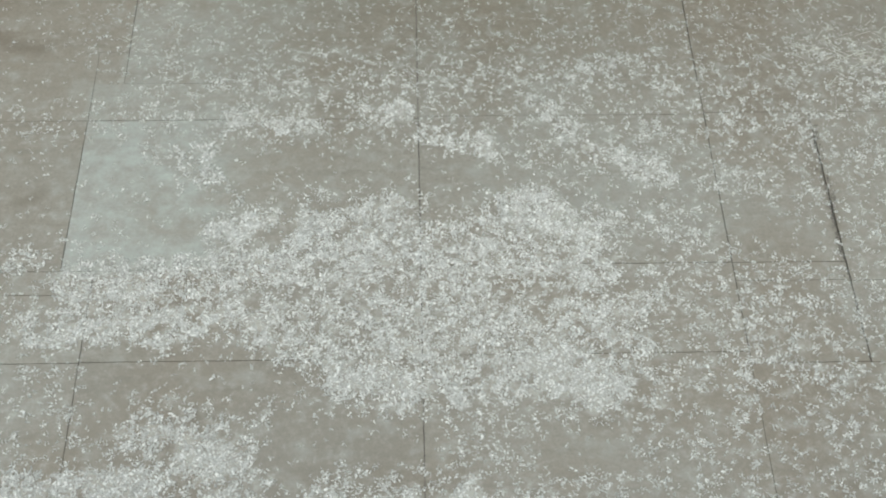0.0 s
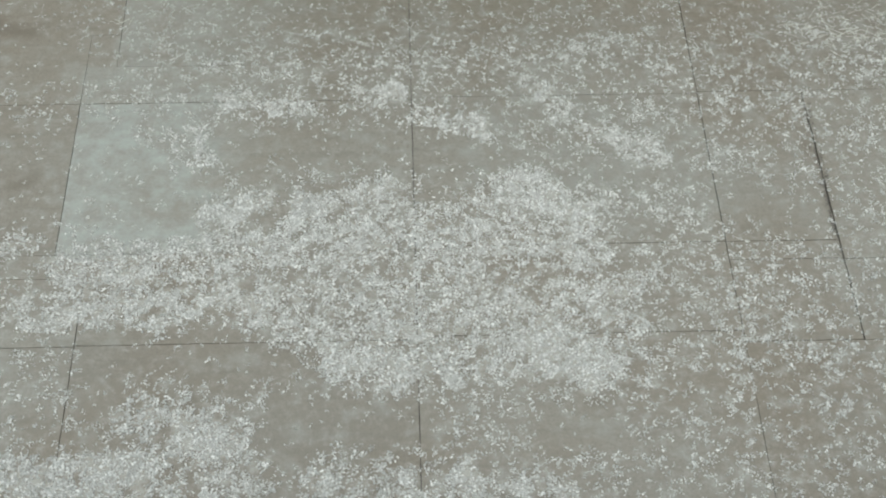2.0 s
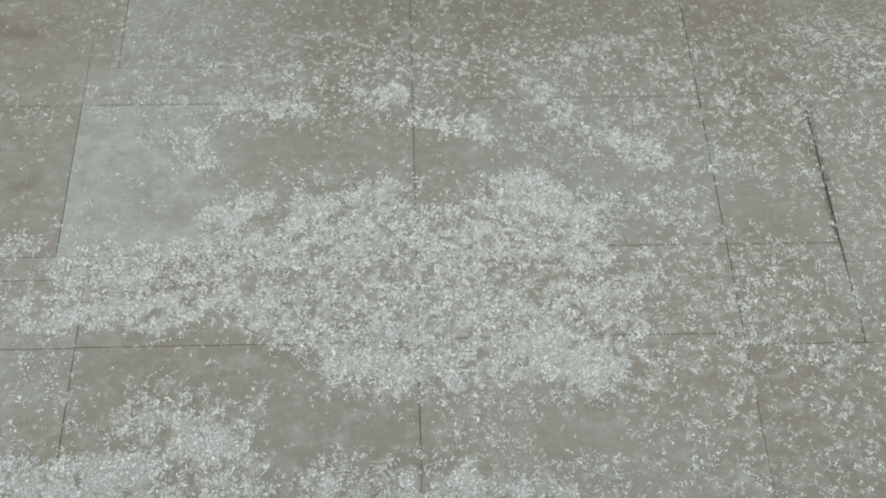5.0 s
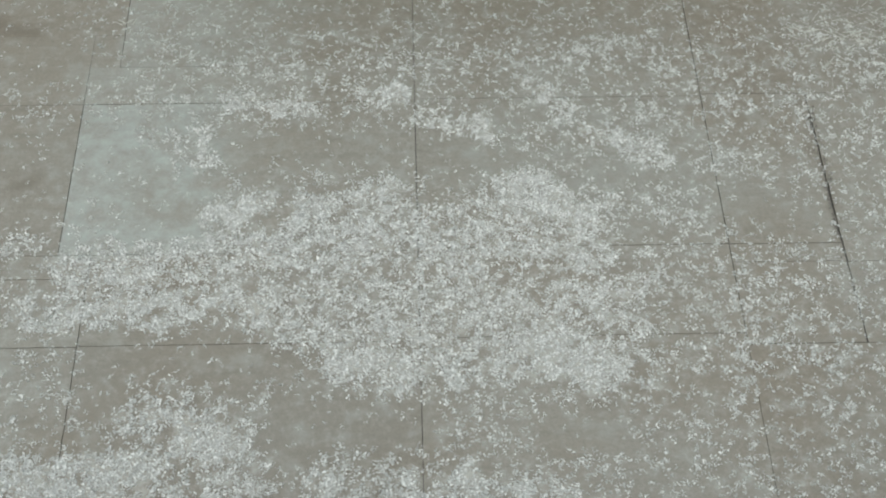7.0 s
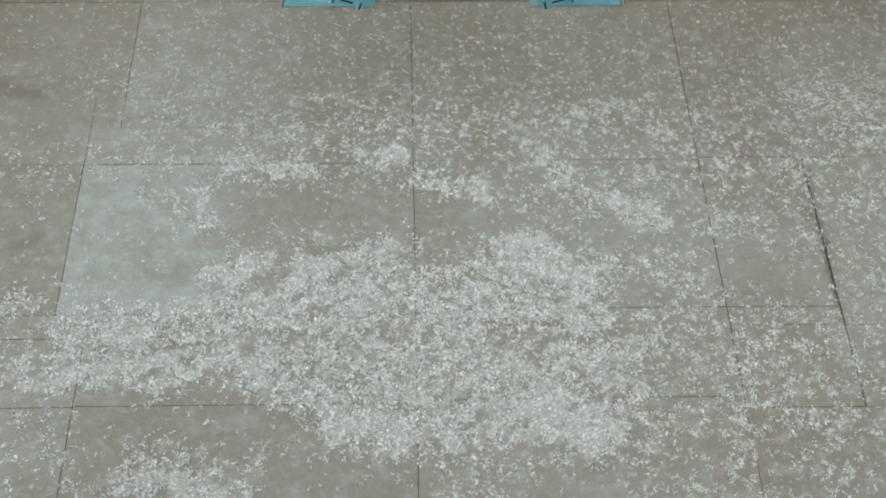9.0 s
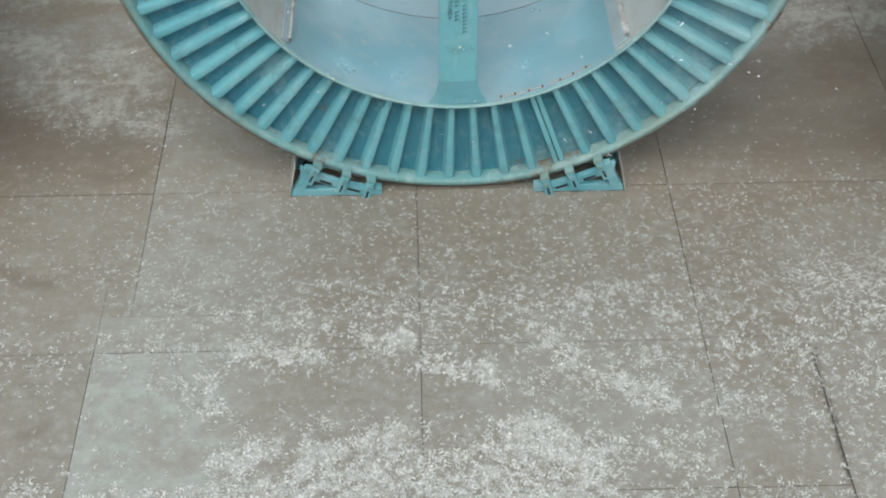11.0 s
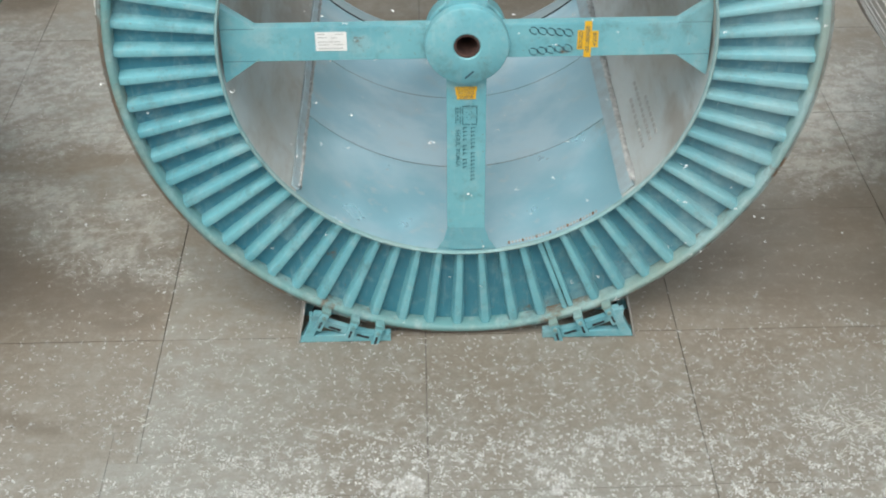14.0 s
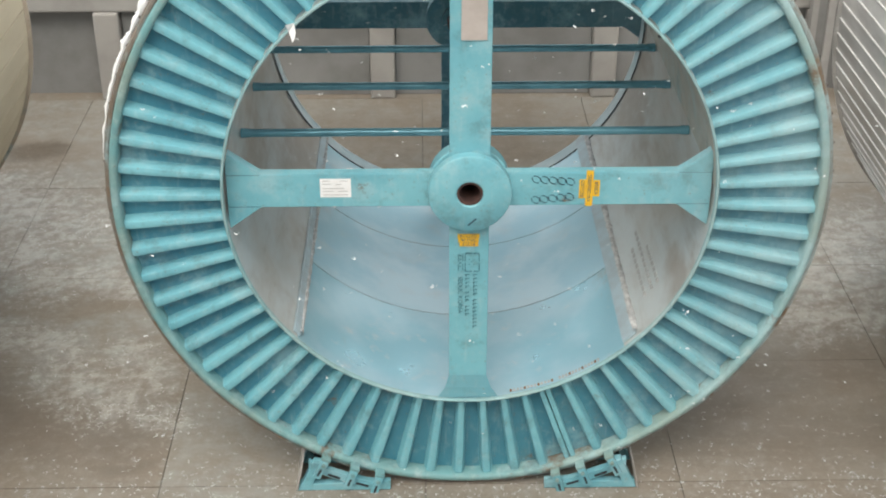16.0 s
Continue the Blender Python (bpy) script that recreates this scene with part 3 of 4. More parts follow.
def flange(sign, y0, full):
    """One flange: sheet, rim, ribs, inner ring, arms and hub. sign -1 faces -y."""
    fl = part("flange_sheet", lathe([(RI + 0.009, 0.08), (1.7415, 0.08), (1.7415, 0.09), (RI + 0.009, 0.09)]), TEAL_SHADE, drum,
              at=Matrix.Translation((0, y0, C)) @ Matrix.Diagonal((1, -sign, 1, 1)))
    r0 = 1.743
    inset = SET if full else -0.08
    reach = RI - 0.010 if full else RI + 0.055
    part("rim", lathe([(r0, 0.09), (r0, 0.006), (r0 + 0.004, -0.004), (r0 + 0.011, -0.010), (r0 + 0.028, -0.011), (r0 + 0.037, -0.005),
                       (r0 + 0.041, 0.006), (r0 + 0.041, 0.09)], 180), RIM, fl, "rusting pale teal rolled rim", True)
    part("edge_band", lathe([(1.758, 0.03), (1.786, 0.006), (1.800, 0.008), (1.810, 0.03), (1.812, 0.10), (1.758, 0.12)], 300, wobble=0.0045), EDGE, fl, "rusty brown worn edge band")
    y1 = 0.0 if full else 0.072
    part("barrel_ring", lathe([(RI - 0.006, y1), (RI - 0.003, y1 - 0.006), (RI + 0.004, y1 - 0.006), (RI + 0.008, y1), (RI + 0.008, y1 + 0.022), (RI - 0.006, y1 + 0.022)], 160), TEAL_PALE if full else LIP, fl, "thin ring round the barrel mouth", True)
    for k in range(RIBS):
        a = PHASE + k * 360 / RIBS
        if k != 4 or not full:
            share("rib", RIB if full else REAR_RIB, fl, Matrix.Translation((0, 0.082, 0)) @ pose(0, 0, 0, 0, -a, 0))
        else:
            turn = pose(0, 0, 0, 0, -a, 0)
            for dz in (-0.017, 0.017):
                part("seam_bar", box(RI + 0.012, 1.741, 0.020 + 0.3 * abs(dz), 0.081, dz - 0.014, dz + 0.014, bevel=0.004), TEAL, fl, "narrow welded seam bar", at=turn)
    # far arms and hub carry their shade in the colour
    mat_arm = TEAL if full else TEAL_DIM
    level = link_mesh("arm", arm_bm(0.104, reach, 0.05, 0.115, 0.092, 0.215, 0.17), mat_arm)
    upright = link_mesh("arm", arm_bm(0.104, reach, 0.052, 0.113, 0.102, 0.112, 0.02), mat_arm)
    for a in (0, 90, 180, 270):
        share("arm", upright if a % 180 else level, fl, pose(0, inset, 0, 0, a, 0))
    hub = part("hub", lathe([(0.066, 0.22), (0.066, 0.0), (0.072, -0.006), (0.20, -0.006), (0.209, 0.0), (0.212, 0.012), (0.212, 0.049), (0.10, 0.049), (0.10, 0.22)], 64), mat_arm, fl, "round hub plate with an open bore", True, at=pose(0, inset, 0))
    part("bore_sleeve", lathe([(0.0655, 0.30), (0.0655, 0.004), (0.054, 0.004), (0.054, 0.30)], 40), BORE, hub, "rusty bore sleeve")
    # black disc added in the bore in place of the shade inside it
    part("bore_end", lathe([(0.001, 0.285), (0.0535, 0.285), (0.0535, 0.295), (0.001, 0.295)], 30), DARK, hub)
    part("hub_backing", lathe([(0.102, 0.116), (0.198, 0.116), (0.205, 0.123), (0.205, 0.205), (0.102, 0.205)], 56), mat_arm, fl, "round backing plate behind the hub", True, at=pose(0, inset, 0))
    return fl


front = flange(-1, 0.0, True)
rear = flange(1, W, False)
barrel = part("barrel", lathe([(RI + 0.002, 0.03), (RI + 0.002, W - 0.08), (RI + 0.010, W - 0.08), (RI + 0.010, 0.03)], 160), FLANK, drum,
              "grey barrel of dull stained steel sheet", True, at=pose(0, 0, C))
part("floor_sheet", lathe([(RI - 0.002, 0.873), (RI - 0.002, W - 0.08), (RI + 0.0016, W - 0.08), (RI + 0.0016, 0.873)], 60, -137.2, -47.6), GALV, barrel, "bright bluish galvanised sheet in the barrel floor", True)
part("floor_sheet", lathe([(RI - 0.002, 0.023), (RI - 0.002, 0.867), (RI + 0.0016, 0.867), (RI + 0.0016, 0.023)], 60, -137.2, -47.6), MOUTH, barrel, "satin blue-grey front sheet in the barrel floor, reflected cyan put in its colour", True)
part("mouth_band", lathe([(RI - 0.004, 0.024), (RI - 0.004, 2.30), (RI - 0.001, 2.30), (RI - 0.001, 0.024)], 50, 1.5, 84), PRIMER, barrel, "bare brown band inside the barrel mouth", True)
part("mouth_band", lathe([(RI - 0.004, 0.024), (RI - 0.004, 0.20), (RI - 0.001, 0.20), (RI - 0.001, 0.024)], 50, 96, 172), PRIMER, barrel, "bare brown band inside the barrel mouth", True)
bm = bmesh.new()
q = [bm.verts.new(c) for c in ((-0.102, 0.098, -RI + 0.10), (0.102, 0.098, -RI + 0.10), (0.125, 0.062, -RI + 0.045), (0.165, 0.012, -RI + 0.018), (-0.165, 0.012, -RI + 0.018), (-0.125, 0.062, -RI + 0.045))]
bm.faces.new((q[0], q[1], q[2], q[5]))
bm.faces.new((q[5], q[2], q[3], q[4]))
bmesh.ops.solidify(bm, geom=list(bm.faces), thickness=-0.006)
part("arm_foot", bm, TEAL, barrel, "teal welded foot of the lower arm")
for y in (0.870, 1.690):
    part("sheet_seam", lathe([(RI - 0.0022, y - 0.002), (RI - 0.0035, y), (RI - 0.0022, y + 0.002)], 60, -136.6, -48.2, closed=False), DARK, barrel, "dark overlapped sheet seam")
part("rear_lip", lathe([(RI - 0.0045, 2.484), (RI - 0.0045, W - 0.081), (RI - 0.0022, W - 0.081), (RI - 0.0022, 2.484)], 160), LIP, barrel, "pale lip at the far barrel mouth", True)
part("lip_gasket", lathe([(RI - 0.0055, 2.470), (RI - 0.0055, 2.483), (RI - 0.0022, 2.483), (RI - 0.0022, 2.470)], 160), DARK, barrel, "black gasket line")
for a, wide in ((-137.9, 0.05), (-45.4, 0.088), (41.5, 0.045), (131.8, 0.06)):
    turn = pose(0, 0, 0, 0, -a, 0)
    part("stiffener", box(RI - 0.016, RI - 0.0005, 0.06, W - 0.085, -wide / 2, wide / 2, bevel=0.004), STRIP, barrel, "flat galvanised stiffener strip", at=turn)
    bm = bmesh.new()
    prev = None
    for k in range(141):
        y = 0.08 + (W - 0.25) * k / 140
        h = 0.009 + 0.010 * abs(noise.noise((y * 22, a, 0))) + 0.005 * random.random()
        ring = [bm.verts.new(c) for c in ((RI - 0.003, y, wide / 2 - h), (RI - 0.014 - h, y, wide / 2 - h * 0.4), (RI - 0.014 - h * 0.8, y, wide / 2 + h * 0.5), (RI - 0.003, y, wide / 2 + h * 1.2))]
        if prev:
            for q in range(3):
                bm.faces.new((prev[q], prev[q + 1], ring[q + 1], ring[q]))
        prev = ring
    part("weld_bead", bm, WELD, barrel, "rough grey weld bead", at=turn)
for y in (0.80, 1.446, 2.036):
    rr = part("tie_rod", rod((-RI + 0.02, y, C), (RI - 0.02, y, C), 0.023, 20), ROD, drum, "round dark teal tie rod across the barrel", True)
    for sx in (-1, 1):
        part("rod_boss", rod((sx * (RI - 0.05), y, C), (sx * (RI - 0.004), y, C), 0.026, 16), ROD, rr)

# labels and stencils on the front arms
lab = part("paper_label", box(-0.078, 0.078, 0.0475, 0.0492, -0.052, 0.052), PAPER, front, "white paper label with faint print", at=pose(-0.675, SET, 0.016))
for k, (x0, x1, z) in enumerate(((-0.065, -0.03, 0.040), (0.02, 0.062, 0.040), (-0.065, -0.02, 0.022), (0.0, 0.03, 0.020), (-0.065, 0.045, -0.002), (-0.065, -0.01, -0.018), (0.012, 0.06, -0.018), (-0.065, 0.06, -0.038))):
    part("print_bar", box(x0, x1, 0.0466, 0.0473, z - 0.0018, z + 0.0018), INK_FAINT, lab)
part("blank_plate", box(-0.062, 0.062, 0.0455, 0.0492, -0.13, 0.13), BEIGE, front, "faded beige plate on the upper arm", at=pose(0.015, SET, 0.93))

tag = part("arrow_sticker", box(-0.018, 0.018, 0.0468, 0.0492, -0.10, 0.10), YELLOW, front, "amber three-strip sticker with black letters", at=pose(0.605, SET, 0.004))
part("sticker_strip", box(-0.052, -0.0185, 0.0468, 0.0492, -0.055, 0.05), YELLOW, tag)
part("sticker_strip", box(0.0185, 0.052, 0.0468, 0.0492, -0.045, 0.045), YELLOW, tag)
UP = Matrix.Translation((0, 0.0462, 0)) @ FACE @ pose(0, 0, 0, 0, 0, 90)
letters("ROLLED", 0.026, INK, tag, pose(-0.035, 0, 0) @ UP)
letters("180 DEGREES", 0.026, INK, tag, UP)
letters("4/2018", 0.026, INK, tag, pose(0.035, 0, 0) @ UP)

tag = part("rolled_sticker", box(-0.056, 0.056, 0.0468, 0.0492, 0.0125, 0.036), YELLOW, front, "amber three-strip sticker with black letters", at=pose(-0.003, SET, -0.290))
part("sticker_strip", box(-0.052, 0.052, 0.0468, 0.0492, -0.0115, 0.0115), YELLOW, tag)
part("sticker_strip", box(-0.046, 0.05, 0.0468, 0.0492, -0.036, -0.0125), YELLOW, tag)
for text, z in (("ROLLED", 0.024), ("90 DEG", 0.0), ("2/2018", -0.024)):
    letters(text, 0.025, INK, tag, Matrix.Translation((0, 0.0462, z)) @ FACE)

st = part("stencil_mark", box(-0.030, 0.008, 0.0475, 0.0492, -0.005, 0.0), STENCIL, front, "dark stencilled mark and wording", at=pose(0.009, SET, -0.366))
mark = [(0.016, 0.046, -0.005, 0.0), (-0.030, 0.008, -0.113, -0.108), (0.016, 0.046, -0.113, -0.108)]          # broken square
mark += [(x, x + 0.005, z0, z1) for x in (-0.031, 0.042) for z0, z1 in ((-0.050, -0.008), (-0.105, -0.062))]
mark += [(-0.010 + 0.012 * i, -0.005 + 0.012 * i, -0.042 - 0.014 * j, -0.037 - 0.014 * j) for i in range(3) for j in range(3) if (i + j) % 2 == 0]
mark += [(x, x + 0.004, z0, z1) for x in (-0.066, -0.043) for z0, z1 in ((-0.052, -0.006), (-0.106, -0.064))]  # tall badge beside it
mark += [(-0.058, -0.050, -0.020 - 0.022 * i, -0.012 - 0.022 * i) for i in range(4)]
for x0, x1, z0, z1 in mark:
    part("mark_bar", box(x0, x1, 0.0475, 0.0492, z0, z1), STENCIL, st)
for x, words in ((0.025, (6, 8)), (-0.016, (4, 3, 3))):       # the firm's name, kept as bars
    z = -0.128
    for n in words:
        for k in range(n):
            part("name_bar", box(x - 0.011, x + 0.011, 0.0475, 0.0492, z - 0.004, z), STENCIL, st)
            part("name_bar", box(x - 0.011, x - 0.004, 0.0475, 0.0492, z - 0.013, z - 0.0045), STENCIL, st)
            z -= 0.0232
        z -= 0.016
letters("SEOUL. KOREA", 0.034, STENCIL, st, Matrix.Translation((-0.054, 0.047, -0.255)) @ FACE @ pose(0, 0, 0, 0, 0, -90))

# welded gusset edges, a torn scrap of paper, a scratch on the hub, rivets round the edge band
weld = link_mesh("weld_line", box(RI - 0.18, RI - 0.012, 0.0488, 0.0505, -0.0016, 0.0016), TEAL_DIM)
for a in (0, 180):
    for dz in (-0.089, 0.089):
        share("weld_line", weld, front, pose(0, SET, 0, 0, a, 0) @ pose(0, 0, dz))
bm = bmesh.new()
bm.faces.new([bm.verts.new(c) for c in ((-0.03, 0.0, 0.03), (0.012, -0.004, 0.045), (0.02, -0.022, 0.0), (0.004, -0.03, -0.045), (-0.012, -0.012, -0.005))])
bmesh.ops.solidify(bm, geom=list(bm.faces), thickness=0.0015)
part("paper_scrap", bm, PAPER, front, "torn scrap of white paper", at=pose(-0.84, 0.0, 0.885))
part("scratch", box(-0.004, 0.004, -0.0095, -0.0062, -0.028, 0.028), INK, front, at=pose(0.012, SET, -0.155, 0, 48, 0))
rivet = link_mesh("rivet", rod((1.807, 0.05, 0), (1.818, 0.05, 0), 0.007, 8), STEEL)
for k in range(72):
    share("rivet", rivet, front, pose(0, 0, 0, 0, 5 * k + 1.3, 0))

# two rows of stencilled ring figures on the arm
for row, slope in ((0.056, -0.0035), (-0.060, 0.004)):
    for k in range(5):
        for a0 in (12, 192):
            bm = lathe([(0.0175, 0.0475), (0.0228, 0.0475), (0.0228, 0.0492), (0.0175, 0.0492)], 12, a0, a0 + 150)
            part("stencil_ring", bm, INK, front, at=pose(0.335 + 0.043 * k, SET, row + slope * k) @ pose(0, 0, 0, 0, 38, 0) @ Matrix.Diagonal((1.15, 1, 0.85, 1)))
# faded print round the barrel mouth and on the barrel wall
for k in range(26):
    a = -79 + k * 0.9 + (1.2 if k > 12 else 0)
    part("print_bar", box(RI - 0.004, RI - 0.0008, 0.045, 0.068, -0.006, 0.006), RED_INK if k % 4 == 0 else INK_FAINT, barrel, at=pose(0, 0, 0, 0, -a, 0))
for row, (n, a) in enumerate(((9, -38), (11, -35.4), (7, -33))):
    for k in range(n):
        part("print_bar", box(RI - 0.004, RI - 0.0008, 0.30 + 0.06 * k, 0.34 + 0.06 * k, -0.010, 0.010), INK_FAINT, barrel, at=pose(0, 0, 0, 0, -a, 0))


# ---- wheel chocks under the drum ----
def chock(sx):
    ch = thing("wheel_chock", "teal steel chock frame with slotted clamps wedged under the drum", "chock", "chocks under the drum")
    X = lambda v: sx * v
    for y in (-0.045, 0.20):
        bm = box(min(X(0.43), X(0.935)), max(X(0.43), X(0.935)), y, y + 0.045, 0.001, 0.048, bevel=0.005)
        part("base_bar", bm, TEAL, ch)
        part("upright_bar", prism([(X(0.945), 0.004), (X(0.880), 0.004), (X(0.800), 0.19), (X(0.852), 0.20)][:: int(sx)], y - 0.004, y + 0.049, 0.003), TEAL, ch)
        pts = []
        for k in range(9):
            x = 0.43 + 0.45 * k / 8
            pts.append((X(x), C - math.sqrt((R + 0.028) ** 2 - x * x)))
        low = [(x, max(0.049 if abs(x) < 0.55 else 0.0, z - 0.05)) for x, z in pts]
        part("cradle_bar", prism([(x, max(z, 0.056)) for x, z in pts] + low[::-1], y + 0.004, y + 0.041), TEAL, ch)
    part("side_plate", prism([(X(0.958), 0.002), (X(0.948), 0.002), (X(0.906), 0.205), (X(0.916), 0.205)], -0.052, 0.24), SILVER, ch, "bare grey side plate")
    # black sheet standing in for the shaded inside of the frame
    part("back_plate", prism([(X(0.44), 0.05), (X(0.885), 0.05), (X(0.845), 0.16)], 0.165, 0.175), DARK, ch)
    for x in (0.50, 0.64, 0.80):
        zc = C - math.sqrt(R * R - x * x)
        ang = math.degrees(math.asin(x / R))
        m = pose(X(x), 0, zc, 0, -X(ang), 0)
        cl = part("clamp", box(-0.022, 0.022, -0.072, -0.047, -0.09, 0.035, bevel=0.004, m=m), TEAL, ch)
        part("clamp_hook", box(-0.026, 0.026, -0.072, 0.02, 0.036, 0.055, bevel=0.004, m=m), RIM, cl)
        part("slot", box(-0.006, 0.006, -0.0735, -0.0725, -0.07, -0.02, m=m), DARK, cl)
        part("bolt", rod(m @ Vector((0, -0.085, 0.012)), m @ Vector((0, -0.073, 0.012)), 0.012, 6), RIM, cl)
    for x in (0.57, 0.72):
        zc = C - math.sqrt(R * R - x * x)
        m = pose(X(x), 0, zc, 0, -X(math.degrees(math.asin(x / R))), 0)
        part("slot", box(-0.036, 0.036, -0.0485, -0.0455, -0.062, -0.048, m=m), DARK, ch)
    return ch


chock(-1)
chock(1)


# ---- the lagged drums on either side ----
def lagged_drum(cx, y1, boards, board_mat, lip_mat, label, board, length=3.2, r=1.80):
    d = thing("lagged_cable_drum", label, "cable drum", "drums in a row")
    part("drum_core", lathe([(0.3, y1 - length + 0.05), (r - 0.05, y1 - length + 0.05), (r - 0.05, y1 - 0.05), (0.3, y1 - 0.05)], 96), STEEL, d, at=pose(cx, 0, r))
    for y in (y1, y1 - length):
        part("rim", lathe([(r - 0.10, y - 0.012), (r + 0.0, y - 0.012), (r + 0.006, y - 0.008), (r + 0.006, y + 0.008), (r, y + 0.012), (r - 0.10, y + 0.012)], 200, wobble=0.003), PRIMER if board_mat is TAN else SILVER, d, "worn steel rim", True, at=pose(cx, 0, r))
    half = math.pi / boards
    wdt = 2 * (r - 0.03) * math.tan(half)
    bm = box(r - 0.05, r - 0.018, y1 - length + 0.014, y1 - 0.014, -wdt / 2 + 0.003, wdt / 2 - 0.003, bevel=0.004)
    me = link_mesh(board, bm, board_mat)
    lip = None
    if lip_mat is not None:
        lip = link_mesh("slat_lip", box(r - 0.019, r - 0.010, y1 - length + 0.015, y1 - 0.015, wdt / 2 - 0.012, wdt / 2 - 0.006, bevel=0.002), lip_mat)
    for k in range(boards):
        turn = pose(cx, 0, r, 0, -k * 360 / boards, 0)
        ob = share(board, me, d, turn)
        if lip is not None:
            share("slat_lip", lip, ob, Matrix())
    return d


lagged_drum(-4.62, 2.60, 64, TAN, None, "large cable drum lagged with tan boards, standing beside the open drum", "board")
lagged_drum(4.27, 2.42, 108, SILVER, SILVER_EDGE, "large cable drum clad in grey ribbed metal slats", "slat")

# a post and door frame by the wall
post = thing("steel_post", "grey steel double post against the wall", "post")
part("post_leg", box(3.16, 3.22, 5.30, 5.40, 0.0, 3.2, bevel=0.008), WALL, post)
part("post_leg", box(3.30, 3.37, 5.30, 5.40, 0.0, 3.2, bevel=0.008), WALL, post)
part("post_plate", box(3.221, 3.299, 5.33, 5.38, 0.45, 3.2), WALL_DARK, post)

# ---- snow ----
rng = np.random.default_rng(4)


def flakes(name, pts, sizes, label, shards=4, flat=0.45, material=SLUSH, category="snow", spread=0.7):
    """Feathery clumps: each a few thin tapering shards thrown round one spot, all in one mesh."""
    pts, sizes = np.repeat(np.array(pts), shards, 0), np.repeat(np.array(sizes), shards)
    n = len(pts)
    base = np.array([(0.86, 0, 0), (-0.7, 0.1, 0.1), (0, 0.46, 0), (0.1, -0.44, 0), (0, 0, 0.32)], float)
    tri = np.array([(0, 2, 4), (2, 1, 4), (1, 3, 4), (3, 0, 4), (0, 3, 2), (1, 2, 3)])
    v = base[None] * rng.uniform(0.4, 1.3, (n, 5, 1)) * sizes[:, None, None]
    a, tilt = rng.uniform(0, 2 * np.pi, n), rng.normal(0, flat, n)
    x, y, z = v[:, :, 0], v[:, :, 1], v[:, :, 2]
    x, z = x * np.cos(tilt)[:, None] - z * np.sin(tilt)[:, None], x * np.sin(tilt)[:, None] + z * np.cos(tilt)[:, None]
    v = np.stack((x * np.cos(a)[:, None] - y * np.sin(a)[:, None], x * np.sin(a)[:, None] + y * np.cos(a)[:, None], z), 2)
    off = rng.normal(0, spread, (n, 3)) * sizes[:, None]
    off[:, 2] = np.abs(off[:, 2]) * 0.3
    v = (v + (pts + off)[:, None]).reshape(-1, 3)
    f = (tri[None] + 5 * np.arange(n)[:, None, None]).reshape(-1, 3)
    me = bpy.data.meshes.new(name)
    me.from_pydata(v.tolist(), [], f.tolist())
    me.materials.append(material)
    return tagged(new(name, me), label, category, kind="stuff")


spots, size = [], []
for k in range(158000):
    x, y = rng.uniform(-3.1, 3.1), rng.uniform(-4.4, 0.8)
    if y > 0.0 and abs(x) < 0.3:
        continue
    s = snow_depth(x, y)
    if rng.random() < 1.2 * s * max(0.1, 0.85 + 1.7 * noise.noise((x * 32, y * 32, 1.0))):
        spots.append((x, y, 0.002))
        size.append(rng.uniform(0.0064, 0.0118) * (0.72 + 0.38 * min(1.0, 1.6 * s)) * (1.0 - 0.25 * soft_step(-1.2, -0.5, y)) * (1.0 + 0.35 * (rng.random() < 0.08)))
for k in range(16000):
    x, y = rng.uniform(-3.3, 3.2), rng.uniform(0.5, 3.5)
    s = snow_depth(x, y, 0.6)
    if abs(x) > 1.3 and rng.random() < 0.006 + 0.5 * s:
        spots.append((x, y, 0.0015))
        size.append(rng.uniform(0.003, 0.006))
flakes("snow_grains", spots, size, "scattered white snow flakes lying on the concrete", 6, 0.6, spread=0.8)

# broken concrete crumbs along the cracked joint
spots, size = [], []
for k in range(230):
    y = rng.uniform(-2.25, -1.24)
    if rng.random() < 0.35 + 0.65 * (-1.95 < y < -1.38):
        spots.append((CRACK - 0.012 + 0.03 * (k % 2) * (y > -1.8) + rng.normal(0, 0.0045) + 0.004 * noise.noise((y * 20, 0, 0)), y, 0.0005))
        size.append(rng.uniform(0.003, 0.0075))
flakes("crack_crumbs", spots, size, "dark broken crumbs along the cracked slab joint", 2, 0.3, JOINT, "rubble")

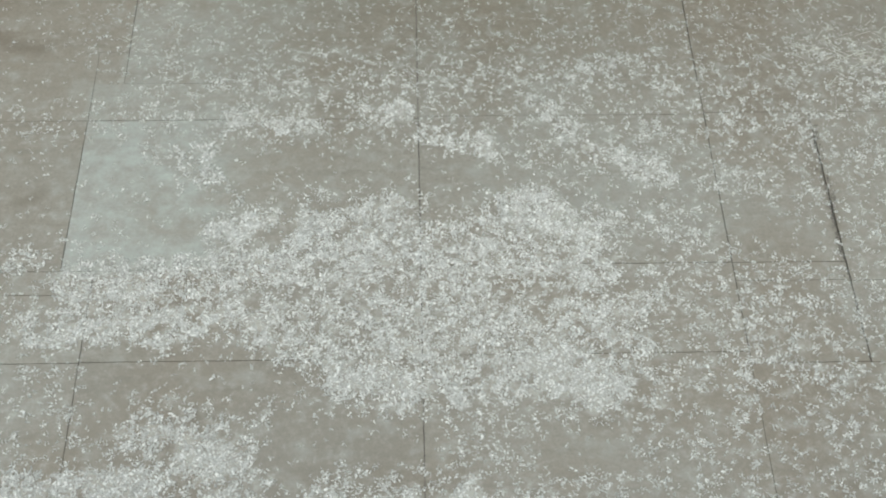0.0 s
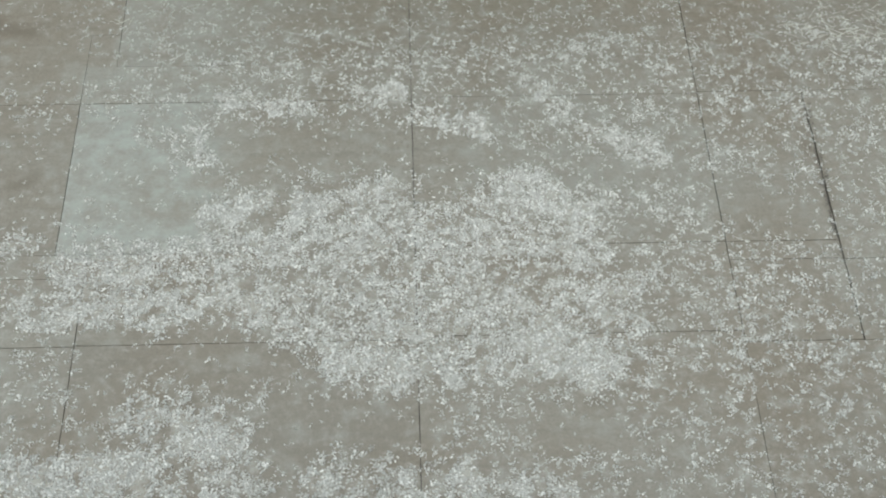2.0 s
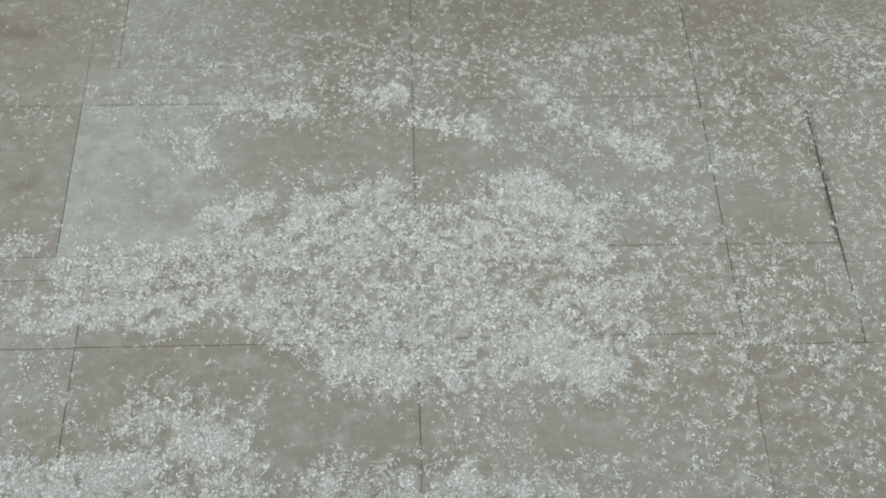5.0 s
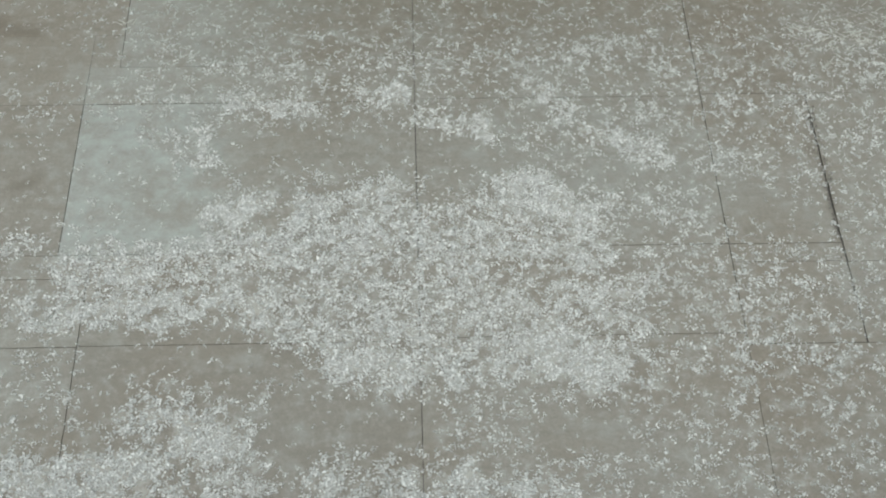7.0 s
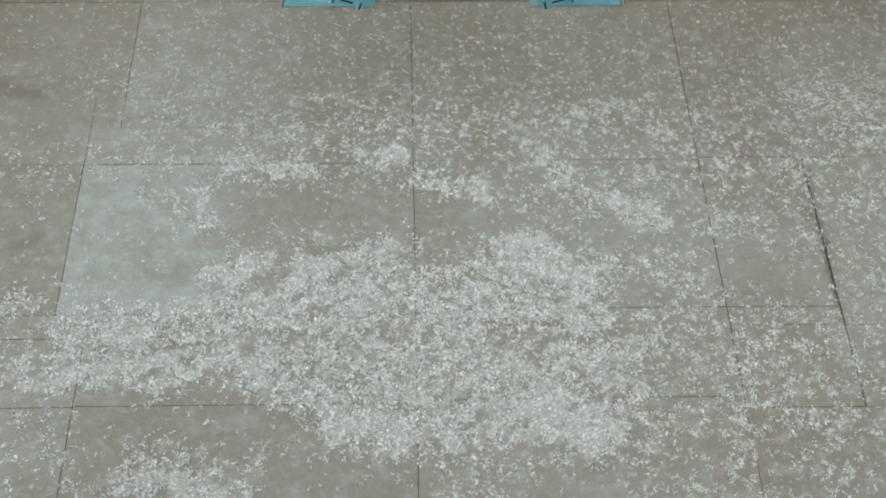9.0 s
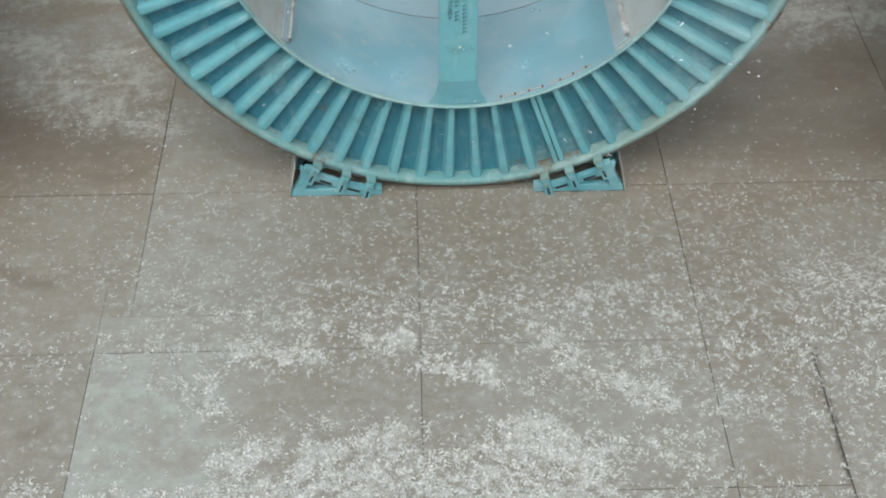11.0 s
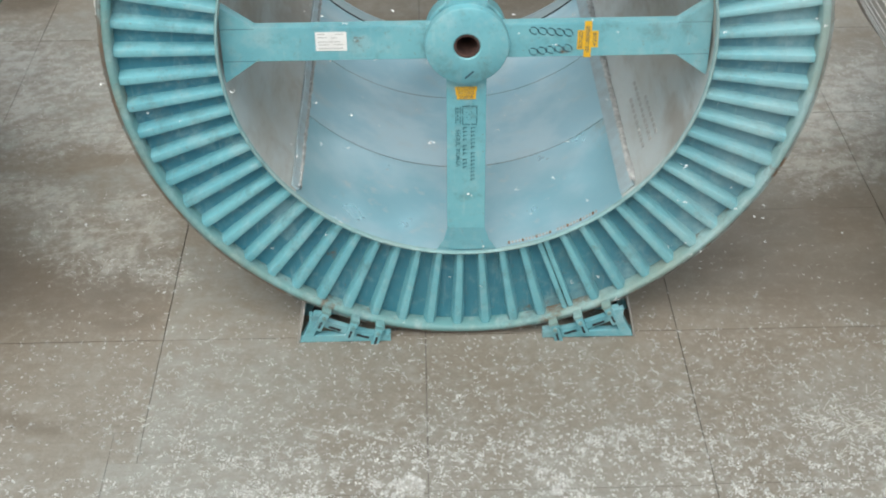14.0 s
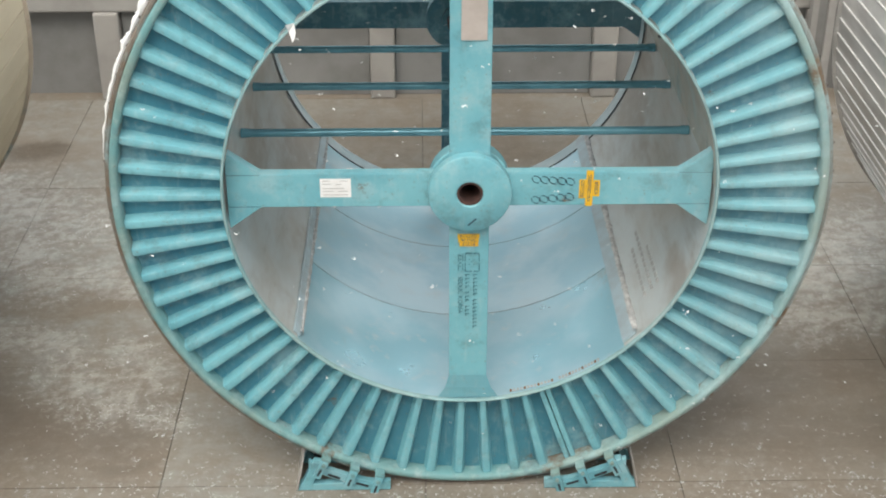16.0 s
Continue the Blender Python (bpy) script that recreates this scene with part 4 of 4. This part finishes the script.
# dry straw blown into a corner of the slabs, and a twig by a joint
verts, faces = [], []
for k in range(90):
    x, y = 2.05 + rng.normal(0, 0.16), -0.82 + rng.normal(0, 0.12)
    if k > 84:
        x, y = -1.72 + rng.normal(0, 0.03), -0.66 + rng.normal(0, 0.012)
    a, ln, w = rng.normal(0.2, 0.6), rng.uniform(0.015, 0.05), rng.uniform(0.001, 0.0026)
    dx, dy = math.cos(a) * ln, math.sin(a) * ln
    px, py = -math.sin(a) * w, math.cos(a) * w
    z = 0.003 + rng.uniform(0, 0.004)
    base = len(verts)
    for t, h in ((-1, 0.0), (0, 0.003), (1, 0.0)):
        verts += [(x + t * dx + px, y + t * dy + py, z - 0.001 + h), (x + t * dx - px, y + t * dy - py, z - 0.001 + h), (x + t * dx, y + t * dy, z + 0.0012 + h)]
    for m in (0, 3):
        for n in range(3):
            faces.append((base + m + n, base + m + (n + 1) % 3, base + m + 3 + (n + 1) % 3, base + m + 3 + n))
me = bpy.data.meshes.new("straw_litter")
me.from_pydata(verts, [], faces)
me.materials.append(STRAW)
tagged(new("straw_litter", me), "pale dry straw strands scattered on the concrete", "straw", kind="stuff")

# flakes in the air before the drum
spots, size = [], []
for k in range(330):
    y = rng.uniform(-1.6, 2.4)
    z = rng.uniform(0.5, 3.0)
    x = rng.uniform(-1.7, 1.9)
    if y > -0.25 and math.hypot(x, z - C) > 1.15:
        continue
    spots.append((x, y, z))
    size.append(rng.uniform(0.0035, 0.0085))
flakes("falling_snow", spots, size, "loose white snowflakes drifting in the air", 5, 0.9, SNOW)

# a lumpy line of snow caught along the top of the rim
bm = bmesh.new()
prev = None
for i in range(261):
    a = radians(100 + 74 * i / 260)
    k = 0.5 + 0.5 * noise.noise((i * 0.13, 0, 0)) + 0.28 * noise.noise((i * 0.7, 3, 0))
    h = 0.004 + 0.025 * max(0.05, k) * math.sin(math.pi * min(1, i / 260 * 1.0 + 0.02)) ** 0.4
    ring = []
    for j in range(8):
        t = 2 * math.pi * j / 8
        r = R + 0.008 + h * 0.6 + h * math.cos(t)
        ring.append(bm.verts.new((r * math.cos(a), 0.075 + 0.02 * math.sin(t), C + r * math.sin(a))))
    if prev:
        for j in range(8):
            bm.faces.new((prev[j], prev[(j + 1) % 8], ring[(j + 1) % 8], ring[j]))
    prev = ring
tagged(new("snow_ridge", link_mesh("snow_ridge", bm, SNOW, True)), "lumpy white snow caught along the drum's rim", "snow")

# ---- slabs, last ----
for row in slab_rows:
    slab(*row)
